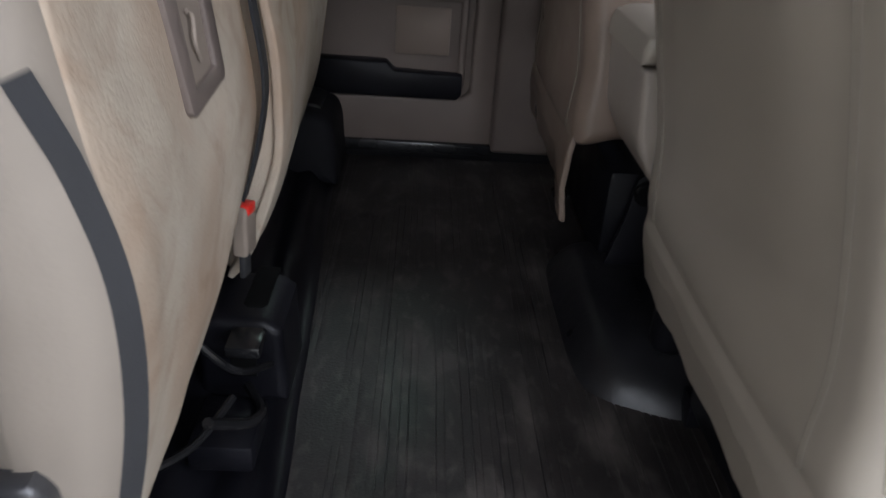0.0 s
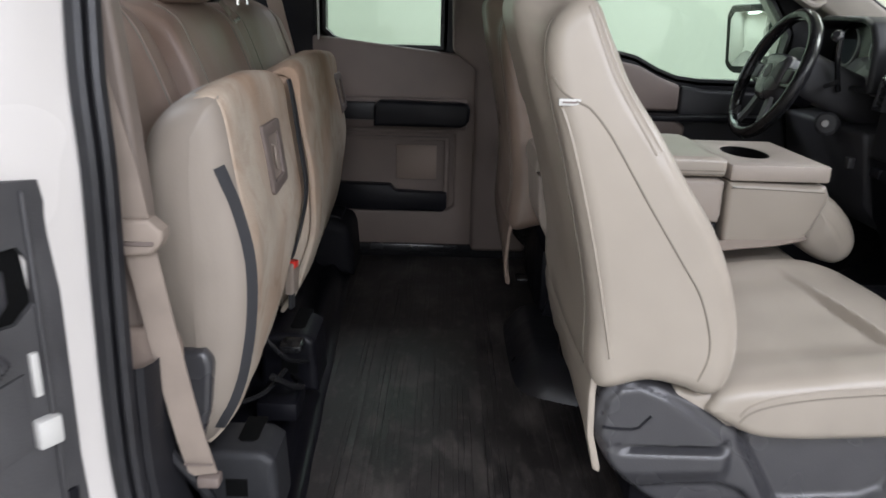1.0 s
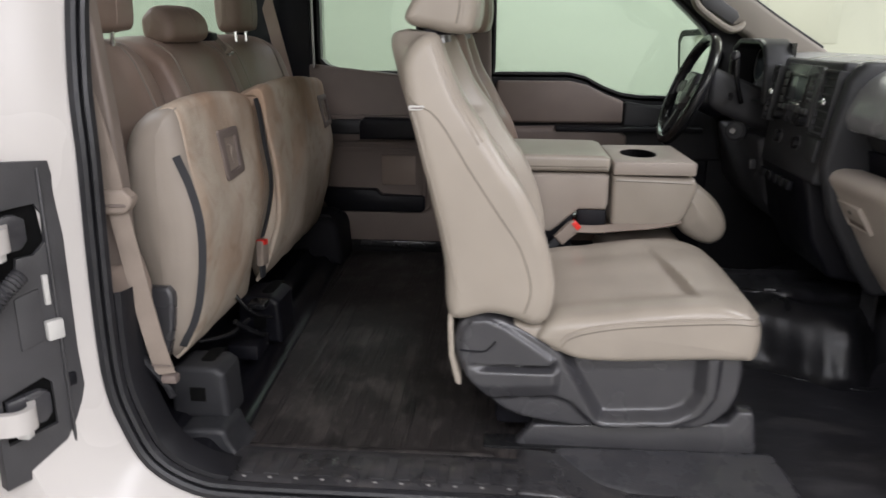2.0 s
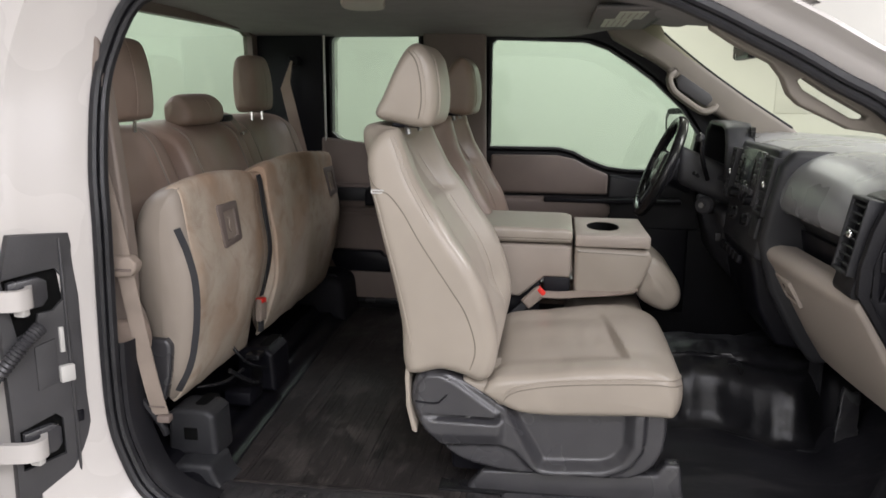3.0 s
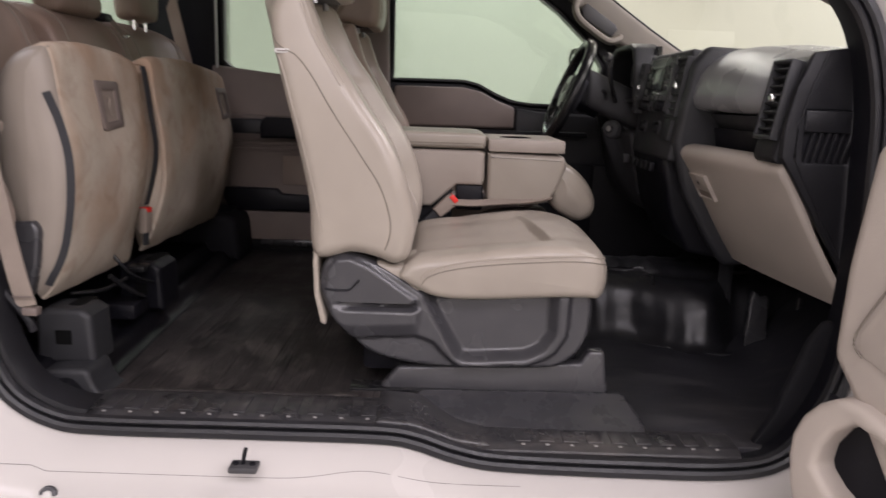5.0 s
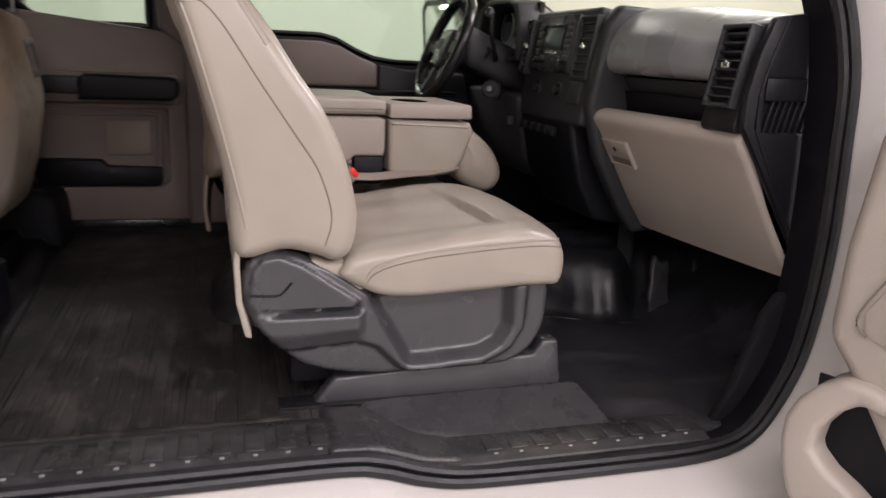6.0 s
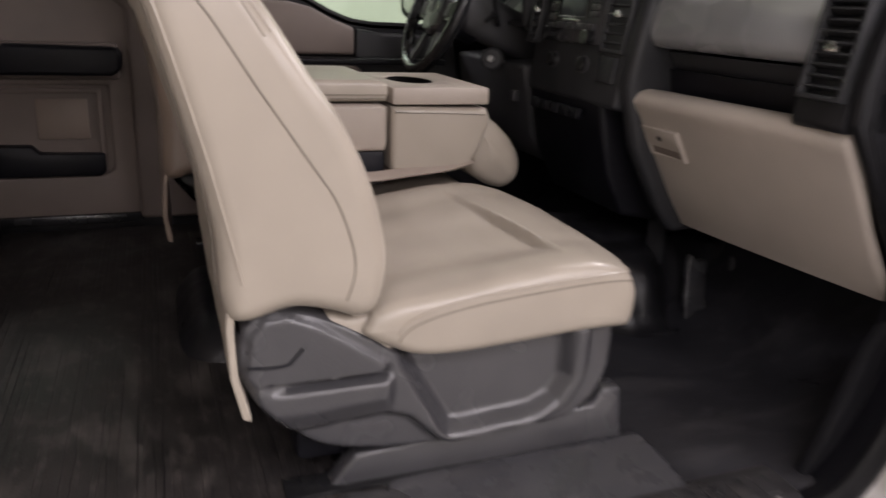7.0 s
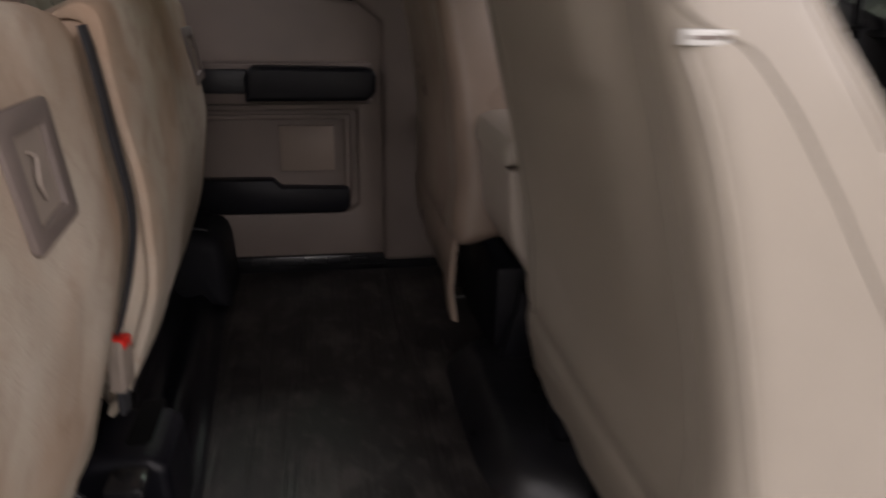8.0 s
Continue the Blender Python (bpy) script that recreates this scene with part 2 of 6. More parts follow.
def resample(pts, n, closed=True):
    pts = [Vector(p) for p in pts]
    loop = pts + [pts[0]] if closed else pts
    d = [0.0]
    for a, b in zip(loop, loop[1:]):
        d.append(d[-1] + (b - a).length)
    out, k = [], 0
    for i in range(n):
        s = d[-1] * i / (n if closed else n - 1)
        while k < len(d) - 2 and d[k + 1] < s:
            k += 1
        f = (s - d[k]) / max(1e-9, d[k + 1] - d[k])
        out.append(loop[k].lerp(loop[k + 1], min(1, f)))
    return out


def to3(axis, a, b, w):
    return Vector((a, w, b)) if axis == "y" else Vector((w, a, b)) if axis == "x" else Vector((a, b, w))


def mend(line, ring):
    """Takes the loops out of a line that was drawn inwards round sharp corners."""
    n = len(line)
    for _ in range(14):
        bad = set()
        for k in range(n):
            a = ring[(k + 1) % n] - ring[k]
            if (line[(k + 1) % n] - line[k]).dot(a) < 0.12 * a.length_squared:
                bad |= {(k + d) % n for d in (-1, 0, 1, 2)}
        if not bad:
            break
        line = [(line[k - 1] + line[(k + 1) % n]) * 0.5 if k in bad else line[k] for k in range(n)]
    return line


def puff(prof, w0, w1, r, axis="y", n=56, dome=0.0, shape=None, smooth=True, steps=4, mid=6):
    """A padded form: a closed profile drawn out from w0 to w1, with edges rounded by r and domed ends."""
    ring = resample(curve_points(prof) if smooth else prof, n)
    area = sum(a.x * b.y - b.x * a.y for a, b in zip(ring, ring[1:] + ring[:1]))
    inward = []
    for i in range(n):
        t = ring[(i + 1) % n] - ring[i - 1]
        q = Vector((-t.y, t.x)) if area > 0 else Vector((t.y, -t.x))
        inward.append(q.normalized() if q.length > 1e-9 else Vector((0, 0)))
    centre = sum(ring, Vector((0, 0))) / n
    sec = []
    for k in range(steps + 1):
        th = math.pi / 2 * k / steps
        sec.append((w0 + r * (1 - math.cos(th)), r * (1 - math.sin(th))))
    for k in range(1, mid):
        sec.append((w0 + r + (w1 - w0 - 2 * r) * k / mid, 0.0))
    sec += [(w0 + w1 - w, i) for w, i in reversed(sec[:steps + 1])]
    bm = bmesh.new()

    def put(a, b, w):
        if shape:
            a, b, w = shape(a, b, w)
        return bm.verts.new(to3(axis, a, b, w))

    lines = [mend([p + q * i for p, q in zip(ring, inward)], ring) for w, i in sec]
    rows = [[put(*p, w) for p in line] for line, (w, i) in zip(lines, sec)]
    for ra, rb in zip(rows, rows[1:]):
        for i in range(n):
            bm.faces.new((ra[i], ra[(i + 1) % n], rb[(i + 1) % n], rb[i]))
    for row, (w, i), sgn in ((rows[0], sec[0], -1), (rows[-1], sec[-1], 1)):
        if not dome:
            bm.faces.new(row)
            continue
        last = row
        for s in (0.75, 0.5, 0.25):
            nxt = [put(*(centre + (p - centre) * s), w + sgn * dome * (1 - s * s)) for p in lines[0]]
            for k in range(n):
                bm.faces.new((last[k], last[(k + 1) % n], nxt[(k + 1) % n], nxt[k]))
            last = nxt
        tip = put(*centre, w + sgn * dome)
        for k in range(n):
            bm.faces.new((last[k], last[(k + 1) % n], tip))
    return bm


def prism(poly, w0, w1, axis="y", bevel=0.004, seg=2, holes=()):
    """A plate: a polygon, with holes, drawn out from w0 to w1, with bevelled edges."""
    bm = bmesh.new()
    edges = []
    for loop in (poly, *holes):
        vs = [bm.verts.new(to3(axis, p[0], p[1], w0)) for p in loop]
        edges += [bm.edges.new((vs[i], vs[(i + 1) % len(vs)])) for i in range(len(vs))]
    if holes:
        bmesh.ops.triangle_fill(bm, edges=edges, use_beauty=True)
    else:
        bm.faces.new([e.verts[0] for e in edges])
    base = list(bm.faces)
    rim = [e for e in bm.edges if len(e.link_faces) == 1]
    got = bmesh.ops.extrude_face_region(bm, geom=base)
    move = to3(axis, 0, 0, w1 - w0)
    for v in got["geom"]:
        if isinstance(v, bmesh.types.BMVert):
            v.co += move
    bmesh.ops.recalc_face_normals(bm, faces=bm.faces)
    if bevel:
        sharp = [e for e in bm.edges if len(e.link_faces) == 2 and e.calc_face_angle(0) > 0.5]
        bmesh.ops.bevel(bm, geom=sharp, offset=bevel, segments=seg, affect="EDGES", profile=0.5, clamp_overlap=True)
    return bm


def box(x, y, z, bevel=0.004, seg=2, m=None):
    bm = bmesh.new()
    bmesh.ops.create_cube(bm, size=1)
    for v in bm.verts:
        v.co = Vector(((x[0] + x[1]) / 2 + v.co.x * (x[1] - x[0]), (y[0] + y[1]) / 2 + v.co.y * (y[1] - y[0]), (z[0] + z[1]) / 2 + v.co.z * (z[1] - z[0])))
    if bevel:
        bmesh.ops.bevel(bm, geom=list(bm.edges), offset=bevel, segments=seg, affect="EDGES", profile=0.5, clamp_overlap=True)
    if m is not None:
        bm.transform(m)
    return bm


def sweep(pts, section, closed=False, up=(0, 0, 1)):
    """A section (pairs across and up) carried along a line."""
    bm = bmesh.new()
    pts = [Vector(p) for p in pts]
    n, rows, up = len(pts), [], Vector(up)
    for i, p in enumerate(pts):
        a = pts[(i - 1) % n] if closed or i > 0 else p
        b = pts[(i + 1) % n] if closed or i < n - 1 else p
        t = (b - a).normalized()
        side = t.cross(up)
        side = side.normalized() if side.length > 1e-6 else Vector((1, 0, 0))
        top = side.cross(t).normalized()
        rows.append([bm.verts.new(p + side * s + top * h) for s, h in section])
    k = len(section)
    for i in range(n if closed else n - 1):
        ra, rb = rows[i], rows[(i + 1) % n]
        for j in range(k):
            bm.faces.new((ra[j], ra[(j + 1) % k], rb[(j + 1) % k], rb[j]))
    if not closed:
        bm.faces.new(rows[0])
        bm.faces.new(rows[-1])
    return bm


def circle(r, k=8, squash=1.0):
    return [(r * math.cos(2 * math.pi * i / k), r * squash * math.sin(2 * math.pi * i / k)) for i in range(k)]


def tube(pts, r, closed=False, k=8, up=(0, 0, 1), per=6, squash=1.0):
    return sweep(curve_points(pts, closed, per) if per else pts, circle(r, k, squash), closed, up)


def ribbon(pts, wide, thick, up, per=6):
    h, t = wide / 2, thick / 2
    return sweep(curve_points(pts, False, per), [(-h, -t), (h, -t), (h, t), (-h, t)], False, up)


def disc(place, normal, r, depth, k=24, bevel=0.002, inner=0.0):
    """A short cylinder, or a ring, that faces along normal."""
    bm = bmesh.new()
    m = Matrix.Translation(place) @ Vector(normal).to_track_quat("Z", "Y").to_matrix().to_4x4()
    prof = [(inner, 0), (r - bevel, 0), (r, bevel), (r, depth - bevel), (r - bevel, depth), (inner, depth)]
    rows = [[bm.verts.new(m @ Vector((p * math.cos(a), p * math.sin(a), h - depth))) for p, h in prof if p > 0] for a in (2 * math.pi * i / k for i in range(k))]
    q = len(rows[0])
    for i in range(k):
        ra, rb = rows[i], rows[(i + 1) % k]
        for j in range(q - 1 if not inner else q):
            bm.faces.new((ra[j], ra[(j + 1) % q], rb[(j + 1) % q], rb[j]))
    if not inner:
        bm.faces.new([r_[0] for r_ in rows])
        bm.faces.new([r_[-1] for r_ in rows])
    return bm


def join(*many):
    """Several forms as one."""
    out = bmesh.new()
    for b in many:
        me = bpy.data.meshes.new("piece")
        b.to_mesh(me)
        b.free()
        out.from_mesh(me)
        bpy.data.meshes.remove(me)
    return out


def on_face(ob, pts, way, back=0.4, lift=0.0):
    """Points set down on a mesh along a direction."""
    from mathutils.bvhtree import BVHTree
    me = ob.data
    tree = BVHTree.FromPolygons([v.co for v in me.vertices], [p.vertices for p in me.polygons])
    way, out = Vector(way).normalized(), []
    for p in pts:
        hit, nor, _, _ = tree.ray_cast(Vector(p) - way * back, way)
        if hit is not None:
            out.append(hit - way * lift)
    return out


def seam(ob, pts, way, parent, r=0.0016, closed=False, name="seam", mat=None, back=0.4):
    line = on_face(ob, curve_points(pts, closed, 8), way, back)
    if len(line) > 2:
        return part(name, tube(line, r, closed, 6, Vector(way), 0), mat or SEAM, parent)


def polygon_distance(poly, x, z):
    """How far points lie inside a closed outline (less than zero outside), and their nearest points on it."""
    best = np.full(x.shape, 1e9)
    nx, nz = np.zeros(x.shape), np.zeros(x.shape)
    inside = np.zeros(x.shape, bool)
    for p, q in zip(poly, poly[1:] + poly[:1]):
        ex, ez = q[0] - p[0], q[1] - p[1]
        t = np.clip(((x - p[0]) * ex + (z - p[1]) * ez) / max(1e-12, ex * ex + ez * ez), 0, 1)
        cx, cz = p[0] + t * ex, p[1] + t * ez
        d = np.hypot(x - cx, z - cz)
        near_ = d < best
        best, nx, nz = np.where(near_, d, best), np.where(near_, cx, nx), np.where(near_, cz, nz)
        if ez:
            inside ^= ((p[1] > z) != (q[1] > z)) & (x < p[0] + (z - p[1]) * ex / ez)
    return np.where(inside, best, -best), nx, nz


def ease(a, b, v):
    t = np.clip((v - a) / (b - a), 0, 1)
    return t * t * (3 - 2 * t)


def moulded(outline, height, cell=0.0045, depth=0.04):
    """A moulded panel in the x-z plane that looks along -y: an outline, and how far the face stands out at each point."""
    outline = [tuple(p) for p in outline]
    xs = np.arange(min(p[0] for p in outline) - cell, max(p[0] for p in outline) + 2 * cell, cell)
    zs = np.arange(min(p[1] for p in outline) - cell, max(p[1] for p in outline) + 2 * cell, cell)
    gx, gz = np.meshgrid(xs, zs, indexing="ij")
    d, nx, nz = polygon_distance(outline, gx, gz)
    mid, _, _ = polygon_distance(outline, gx + cell / 2, gz + cell / 2)
    snap = d < cell * 0.45
    gx, gz, d = np.where(snap, nx, gx), np.where(snap, nz, gz), np.where(snap, 0, d)
    out = height(gx, gz, d)
    bm = bmesh.new()
    made = {}

    def vert(i, j):
        if (i, j) not in made:
            made[i, j] = bm.verts.new((gx[i, j], -out[i, j], gz[i, j]))
        return made[i, j]

    for i in range(len(xs) - 1):
        for j in range(len(zs) - 1):
            if mid[i, j] > 0:
                bm.faces.new((vert(i, j), vert(i + 1, j), vert(i + 1, j + 1), vert(i, j + 1)))
    bmesh.ops.remove_doubles(bm, verts=bm.verts, dist=1e-5)
    rim_edges = [e for e in bm.edges if len(e.link_faces) == 1]
    got = bmesh.ops.extrude_edge_only(bm, edges=rim_edges)
    for v in got["geom"]:
        if isinstance(v, bmesh.types.BMVert):
            v.co.y = depth
    return bm


def smooth01(a, b, v):
    t = min(1, max(0, (v - a) / (b - a)))
    return t * t * (3 - 2 * t)


# ---- the shop round the truck ----
MID = 1.25          # the truck's centre line, in y
GROUND = -0.80
single("ground", box((-7, 9), (-8, 8), (GROUND - 0.2, GROUND), 0), CONCRETE, "smooth grey concrete shop floor under the truck", "floor", kind="structure", smooth=False)
for nm, bx in (("wall_north", ((-7, 9), (5.2, 5.4), (GROUND, 2.8))), ("wall_south", ((-7, 9), (-7.4, -7.2), (GROUND, 2.8))),
               ("wall_east", ((6.2, 6.4), (-7.2, 5.2), (GROUND, 2.8))), ("wall_west", ((-4.6, -4.4), (-7.2, 5.2), (GROUND, 2.8)))):
    single(nm, box(*bx, 0), CREAM if nm == "wall_north" else WALL, "plain cream painted wall of the shop", "wall", kind="structure", smooth=False)
single("ceiling", box((-7, 9), (-8, 8), (2.8, 2.9), 0), WALL, "plain white shop ceiling", "ceiling", kind="structure", smooth=False)

single("wall_panel", box((2.54, 3.07), (5.195, 5.202), (0.80, 1.23), 0.002), CREAM, "flush cream access panel on the shop wall", "wall panel", kind="structure")

# ---- cab shell ----
# the outline of the near door opening, along the rubber seal
OPEN_LINE = [(0.16, -0.012), (0.45, -0.012), (0.72, -0.013), (0.80, -0.024), (0.88, -0.05), (0.98, -0.065), (1.25, -0.07), (1.44, -0.067), (1.54, -0.04),
             (1.60, 0.04), (1.64, 0.15), (1.658, 0.34), (1.652, 0.55), (1.642, 0.70), (1.605, 0.84), (1.51, 0.94), (1.425, 0.988), (1.345, 1.035), (1.265, 1.077), (1.18, 1.12), (1.07, 1.163),
             (0.92, 1.184), (0.5, 1.195), (0.12, 1.188), (0.02, 1.174), (-0.03, 1.14), (-0.07, 1.06), (-0.092, 0.963), (-0.09, 0.8), (-0.08, 0.66), (-0.084, 0.5), (-0.087, 0.35), (-0.083, 0.22), (-0.062, 0.135), (-0.02, 0.05), (0.06, 0.0)]
LOOP = resample(curve_points(OPEN_LINE), 220)


def seal_depth(x, z):
    """How far the opening's edge lies from the middle: the side leans inwards above the belt line."""
    return 0.415 + 0.10 * smooth01(0.6, 1.25, z)


def grown(loop, amounts):
    out, n = [], len(loop)
    for i in range(n):
        t = loop[(i + 2) % n] - loop[i - 2]
        q = Vector((t.y, -t.x)).normalized()
        out.append(loop[i] + q * amounts(loop[i]))
    return out


body = thing("truck_body_side", "glossy white painted pickup body round the open doorway", "truck body", (0.5, 0.3, -0.3), kind="structure")


def jamb(steps, flip=False):
    bm = bmesh.new()
    rows = []
    for out, dy in steps:
        ring = grown(LOOP, out)
        rows.append([bm.verts.new((p.x, seal_depth(p.x, p.y) + dy(p), p.y)) for p in ring])
    n = len(LOOP)
    for ra, rb in zip(rows, rows[1:]):
        for i in range(n):
            bm.faces.new((ra[i], ra[(i + 1) % n], rb[(i + 1) % n], rb[i]))
    return bm


def rear(p):
    return 1 - smooth01(-0.05, 0.12, p.x)


def front(p):
    return smooth01(1.5, 1.72, p.x) * (1 - smooth01(0.6, 0.85, p.y))


def low(p):
    return 1 - smooth01(-0.02, 0.12, p.y)


def raked(p):
    return smooth01(0.98, 1.25, p.x) * smooth01(0.72, 0.95, p.y)


# the painted jamb: a flange under the seal, a step outwards, then the outer skin
def pillar_side(steps):
    """Along the raked pillar the jamb is shallow and its outer face broad."""
    return [(lambda p, o=o: o(p) * (1 - 0.42 * raked(p)), lambda p, d=d: d(p) * (1 - 0.5 * raked(p))) for o, d in steps]


jamb_skin = part("door_jamb", jamb(pillar_side([
    (lambda p: 0.006, lambda p: 0.012), (lambda p: 0.018, lambda p: 0.004),
    (lambda p: 0.028, lambda p: -0.012 - 0.006 * rear(p)), (lambda p: 0.045 + 0.042 * rear(p), lambda p: -0.045 - 0.025 * rear(p)),
    (lambda p: 0.07 + 0.045 * rear(p), lambda p: -0.07 - 0.035 * rear(p)), (lambda p: 0.085 + 0.05 * rear(p) + 0.03 * front(p), lambda p: -0.085 - 0.045 * rear(p)),
    (lambda p: 0.10 + 0.10 * rear(p) + 0.05 * front(p), lambda p: -0.115 - 0.03 * rear(p)),
    (lambda p: 0.115 + 0.16 * rear(p) + 0.08 * low(p) + 0.05 * front(p), lambda p: -0.15),
    (lambda p: 0.12 + 0.28 * rear(p) + 0.25 * low(p) + 0.05 * front(p), lambda p: -0.16 - 0.02 * rear(p)),
    # the outer skin of the raked pillar rolls over towards the windscreen
    (lambda p: 0.121 + 0.28 * rear(p) + 0.25 * low(p) + 0.05 * front(p) + 0.012 * raked(p), lambda p: -0.161 - 0.02 * rear(p) + 0.02 * raked(p)),
    (lambda p: 0.122 + 0.28 * rear(p) + 0.25 * low(p) + 0.05 * front(p) + 0.018 * raked(p), lambda p: -0.162 - 0.02 * rear(p) + 0.045 * raked(p)),
    (lambda p: 0.123 + 0.28 * rear(p) + 0.25 * low(p) + 0.05 * front(p) + 0.020 * raked(p), lambda p: -0.163 - 0.02 * rear(p) + 0.07 * raked(p))])), PAINT, body)
# the inside face of the pillars, behind the seal
part("pillar_trim", jamb([(lambda p: 0.010, lambda p: 0.008), (lambda p: -0.008, lambda p: 0.016), (lambda p: -0.010 + 0.008 * rear(p), lambda p: 0.05 - 0.024 * rear(p)), (lambda p: -0.002 + 0.008 * rear(p), lambda p: 0.10 - 0.066 * rear(p))]), BLACK, body)
def corner_band():
    ring = [p for p in LOOP if p.x < 0.13 and p.y < 0.42]
    ring.sort(key=lambda p: p.x - p.y)
    bm = bmesh.new()
    rows = []
    centre = Vector((0.45, 0.45))
    for p in ring:
        q = (centre - p).normalized()
        rows.append([bm.verts.new((p.x + q.x * k, seal_depth(p.x, p.y) + dy, p.y + q.y * k)) for k, dy in ((0.012, 0.012), (0.020, 0.007), (0.030, 0.010), (0.038, 0.026), (0.042, 0.070))])
    for ra, rb in zip(rows, rows[1:]):
        for i in range(len(ra) - 1):
            bm.faces.new((ra[i], ra[i + 1], rb[i + 1], rb[i]))
    return bm


part("corner_band", corner_band(), ENDCAP, body, "smooth black plastic trim inside the seal")
seal_line = [Vector((p.x, seal_depth(p.x, p.y), p.y)) for p in LOOP]
tagged(finish("door_seal", sweep(seal_line, [(-0.023, 0.012), (-0.024, -0.002), (-0.018, -0.011), (-0.007, -0.012), (-0.001, -0.007), (0.0005, 0.003), (0.003, 0.003), (0.0045, -0.006), (0.010, -0.010), (0.016, -0.006), (0.019, 0.004), (0.014, 0.014)], True, (0, 1, 0)), SEAL),
       "black rubber weather seal round the open doorway", "door seal", kind="structure")

rocker = [on_face(jamb_skin, [(x, 0.2, z)], (0, 0.87, -0.49), 0.4, 0.0) for x, z in [(-0.1 + 0.03 * i, (0.012 if i < 6 else 0.0) + 0.022 * math.exp(-((-0.1 + 0.03 * i - 0.70) / 0.09) ** 2)) for i in range(38)]]
part("panel_gap", tube([p[0] for p in rocker if p], 0.0004, k=6, per=1), HOLLOW_SHADE, body, "thin gap between body panels")
plug = on_face(jamb_skin, [(0.10, 0.2, -0.052)], (0, 0.87, -0.49), 0.4)
if plug:
    part("drain_plug", disc(plug[0], (0, -0.8, 0.5), 0.019, 0.010, 28, 0.003), SHIELD, body)
    part("plug_core", disc(plug[0] + Vector((0, -0.003, 0.002)), (0, -0.8, 0.5), 0.009, 0.006, 16), PALE, body)

# rubber floor with narrow grooves across the cab, some of them worn away
def ribbed_floor(x0, x1, y0, y1, z, pitch=0.0135, thick=0.03):
    bm = bmesh.new()
    n = int((x1 - x0) / pitch)
    rnd = random.Random(4)
    deep = [rnd.choice((0.0, 0.0006, 0.0012, 0.002, 0.0028)) for _ in range(n)]
    at = [x0 + (i + 0.35 + 0.3 * rnd.random()) * pitch for i in range(n)]
    ys = [y0 + (y1 - y0) * k / 40 for k in range(41)]
    rows = []
    for y in ys:
        wear = [min(1, max(0, 0.55 + 1.6 * noise.noise(Vector((x * 9, y * 3.2, 2))))) for x in at]
        prof = [(x0, z - thick), (x0, z)]
        for x, d, w in zip(at, deep, wear):
            prof += [(x - 0.0017, z), (x - 0.0008, z - d * w), (x + 0.0008, z - d * w), (x + 0.0017, z)]
        prof += [(x1, z), (x1, z - thick)]
        rows.append([bm.verts.new((px, y, pz + (0.0012 * noise.noise(Vector((px * 5, y * 5, 7))) if pz > z - 0.01 else 0))) for px, pz in prof])
    for ra, rb in zip(rows, rows[1:]):
        for i in range(len(ra) - 1):
            bm.faces.new((ra[i], ra[i + 1], rb[i + 1], rb[i]))
    return bm


floor = single("floor", ribbed_floor(0.0, 0.79, 0.50, 2.14, 0.0), RUBBER, "scuffed black ribbed rubber floor mat of the cab", "floor", kind="structure", angle=20)
single("floor_front", prism([(0.64, -0.006), (0.80, -0.006), (0.86, -0.035), (1.66, -0.04), (1.78, 0.0), (1.98, 0.16), (2.12, 0.40), (2.2, 0.40), (2.2, -0.10), (0.64, -0.10)], 0.46, 2.12, "y", 0.006),
       MATFLOOR, "black rubber floor and toe board under the dashboard", "floor", kind="structure")
single("floor_pan", box((-0.42, 2.2), (0.42, 2.14), (-0.16, -0.105), 0), BLACK, "black steel floor pan under the mat", "floor", kind="structure", smooth=False)
# the transmission tunnel under the front seats
HUMP = [(1.045, -0.06), (1.06, -0.02), (1.085, 0.02), (1.125, 0.05), (1.20, 0.064), (1.38, 0.07), (1.54, 0.064), (1.60, 0.05), (1.635, 0.02), (1.655, -0.02), (1.67, -0.06)]


def hump_shape(a, b, w):
    """Low under the seats, sunk into the floor at its rear end, high and wrinkled in the footwell."""
    f, g = smooth01(0.44, 0.57, w), smooth01(0.95, 1.35, w)
    a = 1.36 + (a - 1.36) * (0.76 + 0.24 * smooth01(0.44, 0.68, w))
    z = (b + 0.06) * f - 0.065 + max(0, b) * 1.35 * g
    fold = noise.noise(Vector((a * 11, w * 8, 5))) + 0.9 * abs(noise.noise(Vector((a * 14, w * 19, 8)))) - 0.3
    a += (0.13 * smooth01(0.95, 1.35, w) - 0.11 * smooth01(1.40, 1.58, w) + 0.09 * smooth01(1.62, 1.74, w)) * smooth01(1.34, 1.16, a)
    return a - 0.014 * fold * g + 0.006 * noise.noise(Vector((w * 6, 1, 1))), z + 0.012 * fold * g * (b > 0), w


single("tunnel", puff(HUMP, 0.42, 2.15, 0.03, "x", 64, mid=110, shape=hump_shape), MATSHINE, "black rubber covered hump in the middle of the floor", "tunnel", kind="structure")

# far side of the cab, with its two windows cut through
REAR_WIN = [(-0.09, 0.775), (-0.06, 0.745), (0.0, 0.727), (0.08, 0.72), (0.315, 0.72), (0.315, 1.196), (-0.065, 1.196), (-0.085, 1.17)]
FRONT_WIN = [(0.605, 0.722), (0.90, 0.722), (0.96, 0.708), (1.03, 0.672), (1.10, 0.645), (1.18, 0.635), (1.44, 0.632), (1.47, 0.80), (1.40, 0.90), (1.28, 1.01), (1.19, 1.075), (1.09, 1.137), (1.0, 1.168), (0.63, 1.179), (0.605, 1.155)]
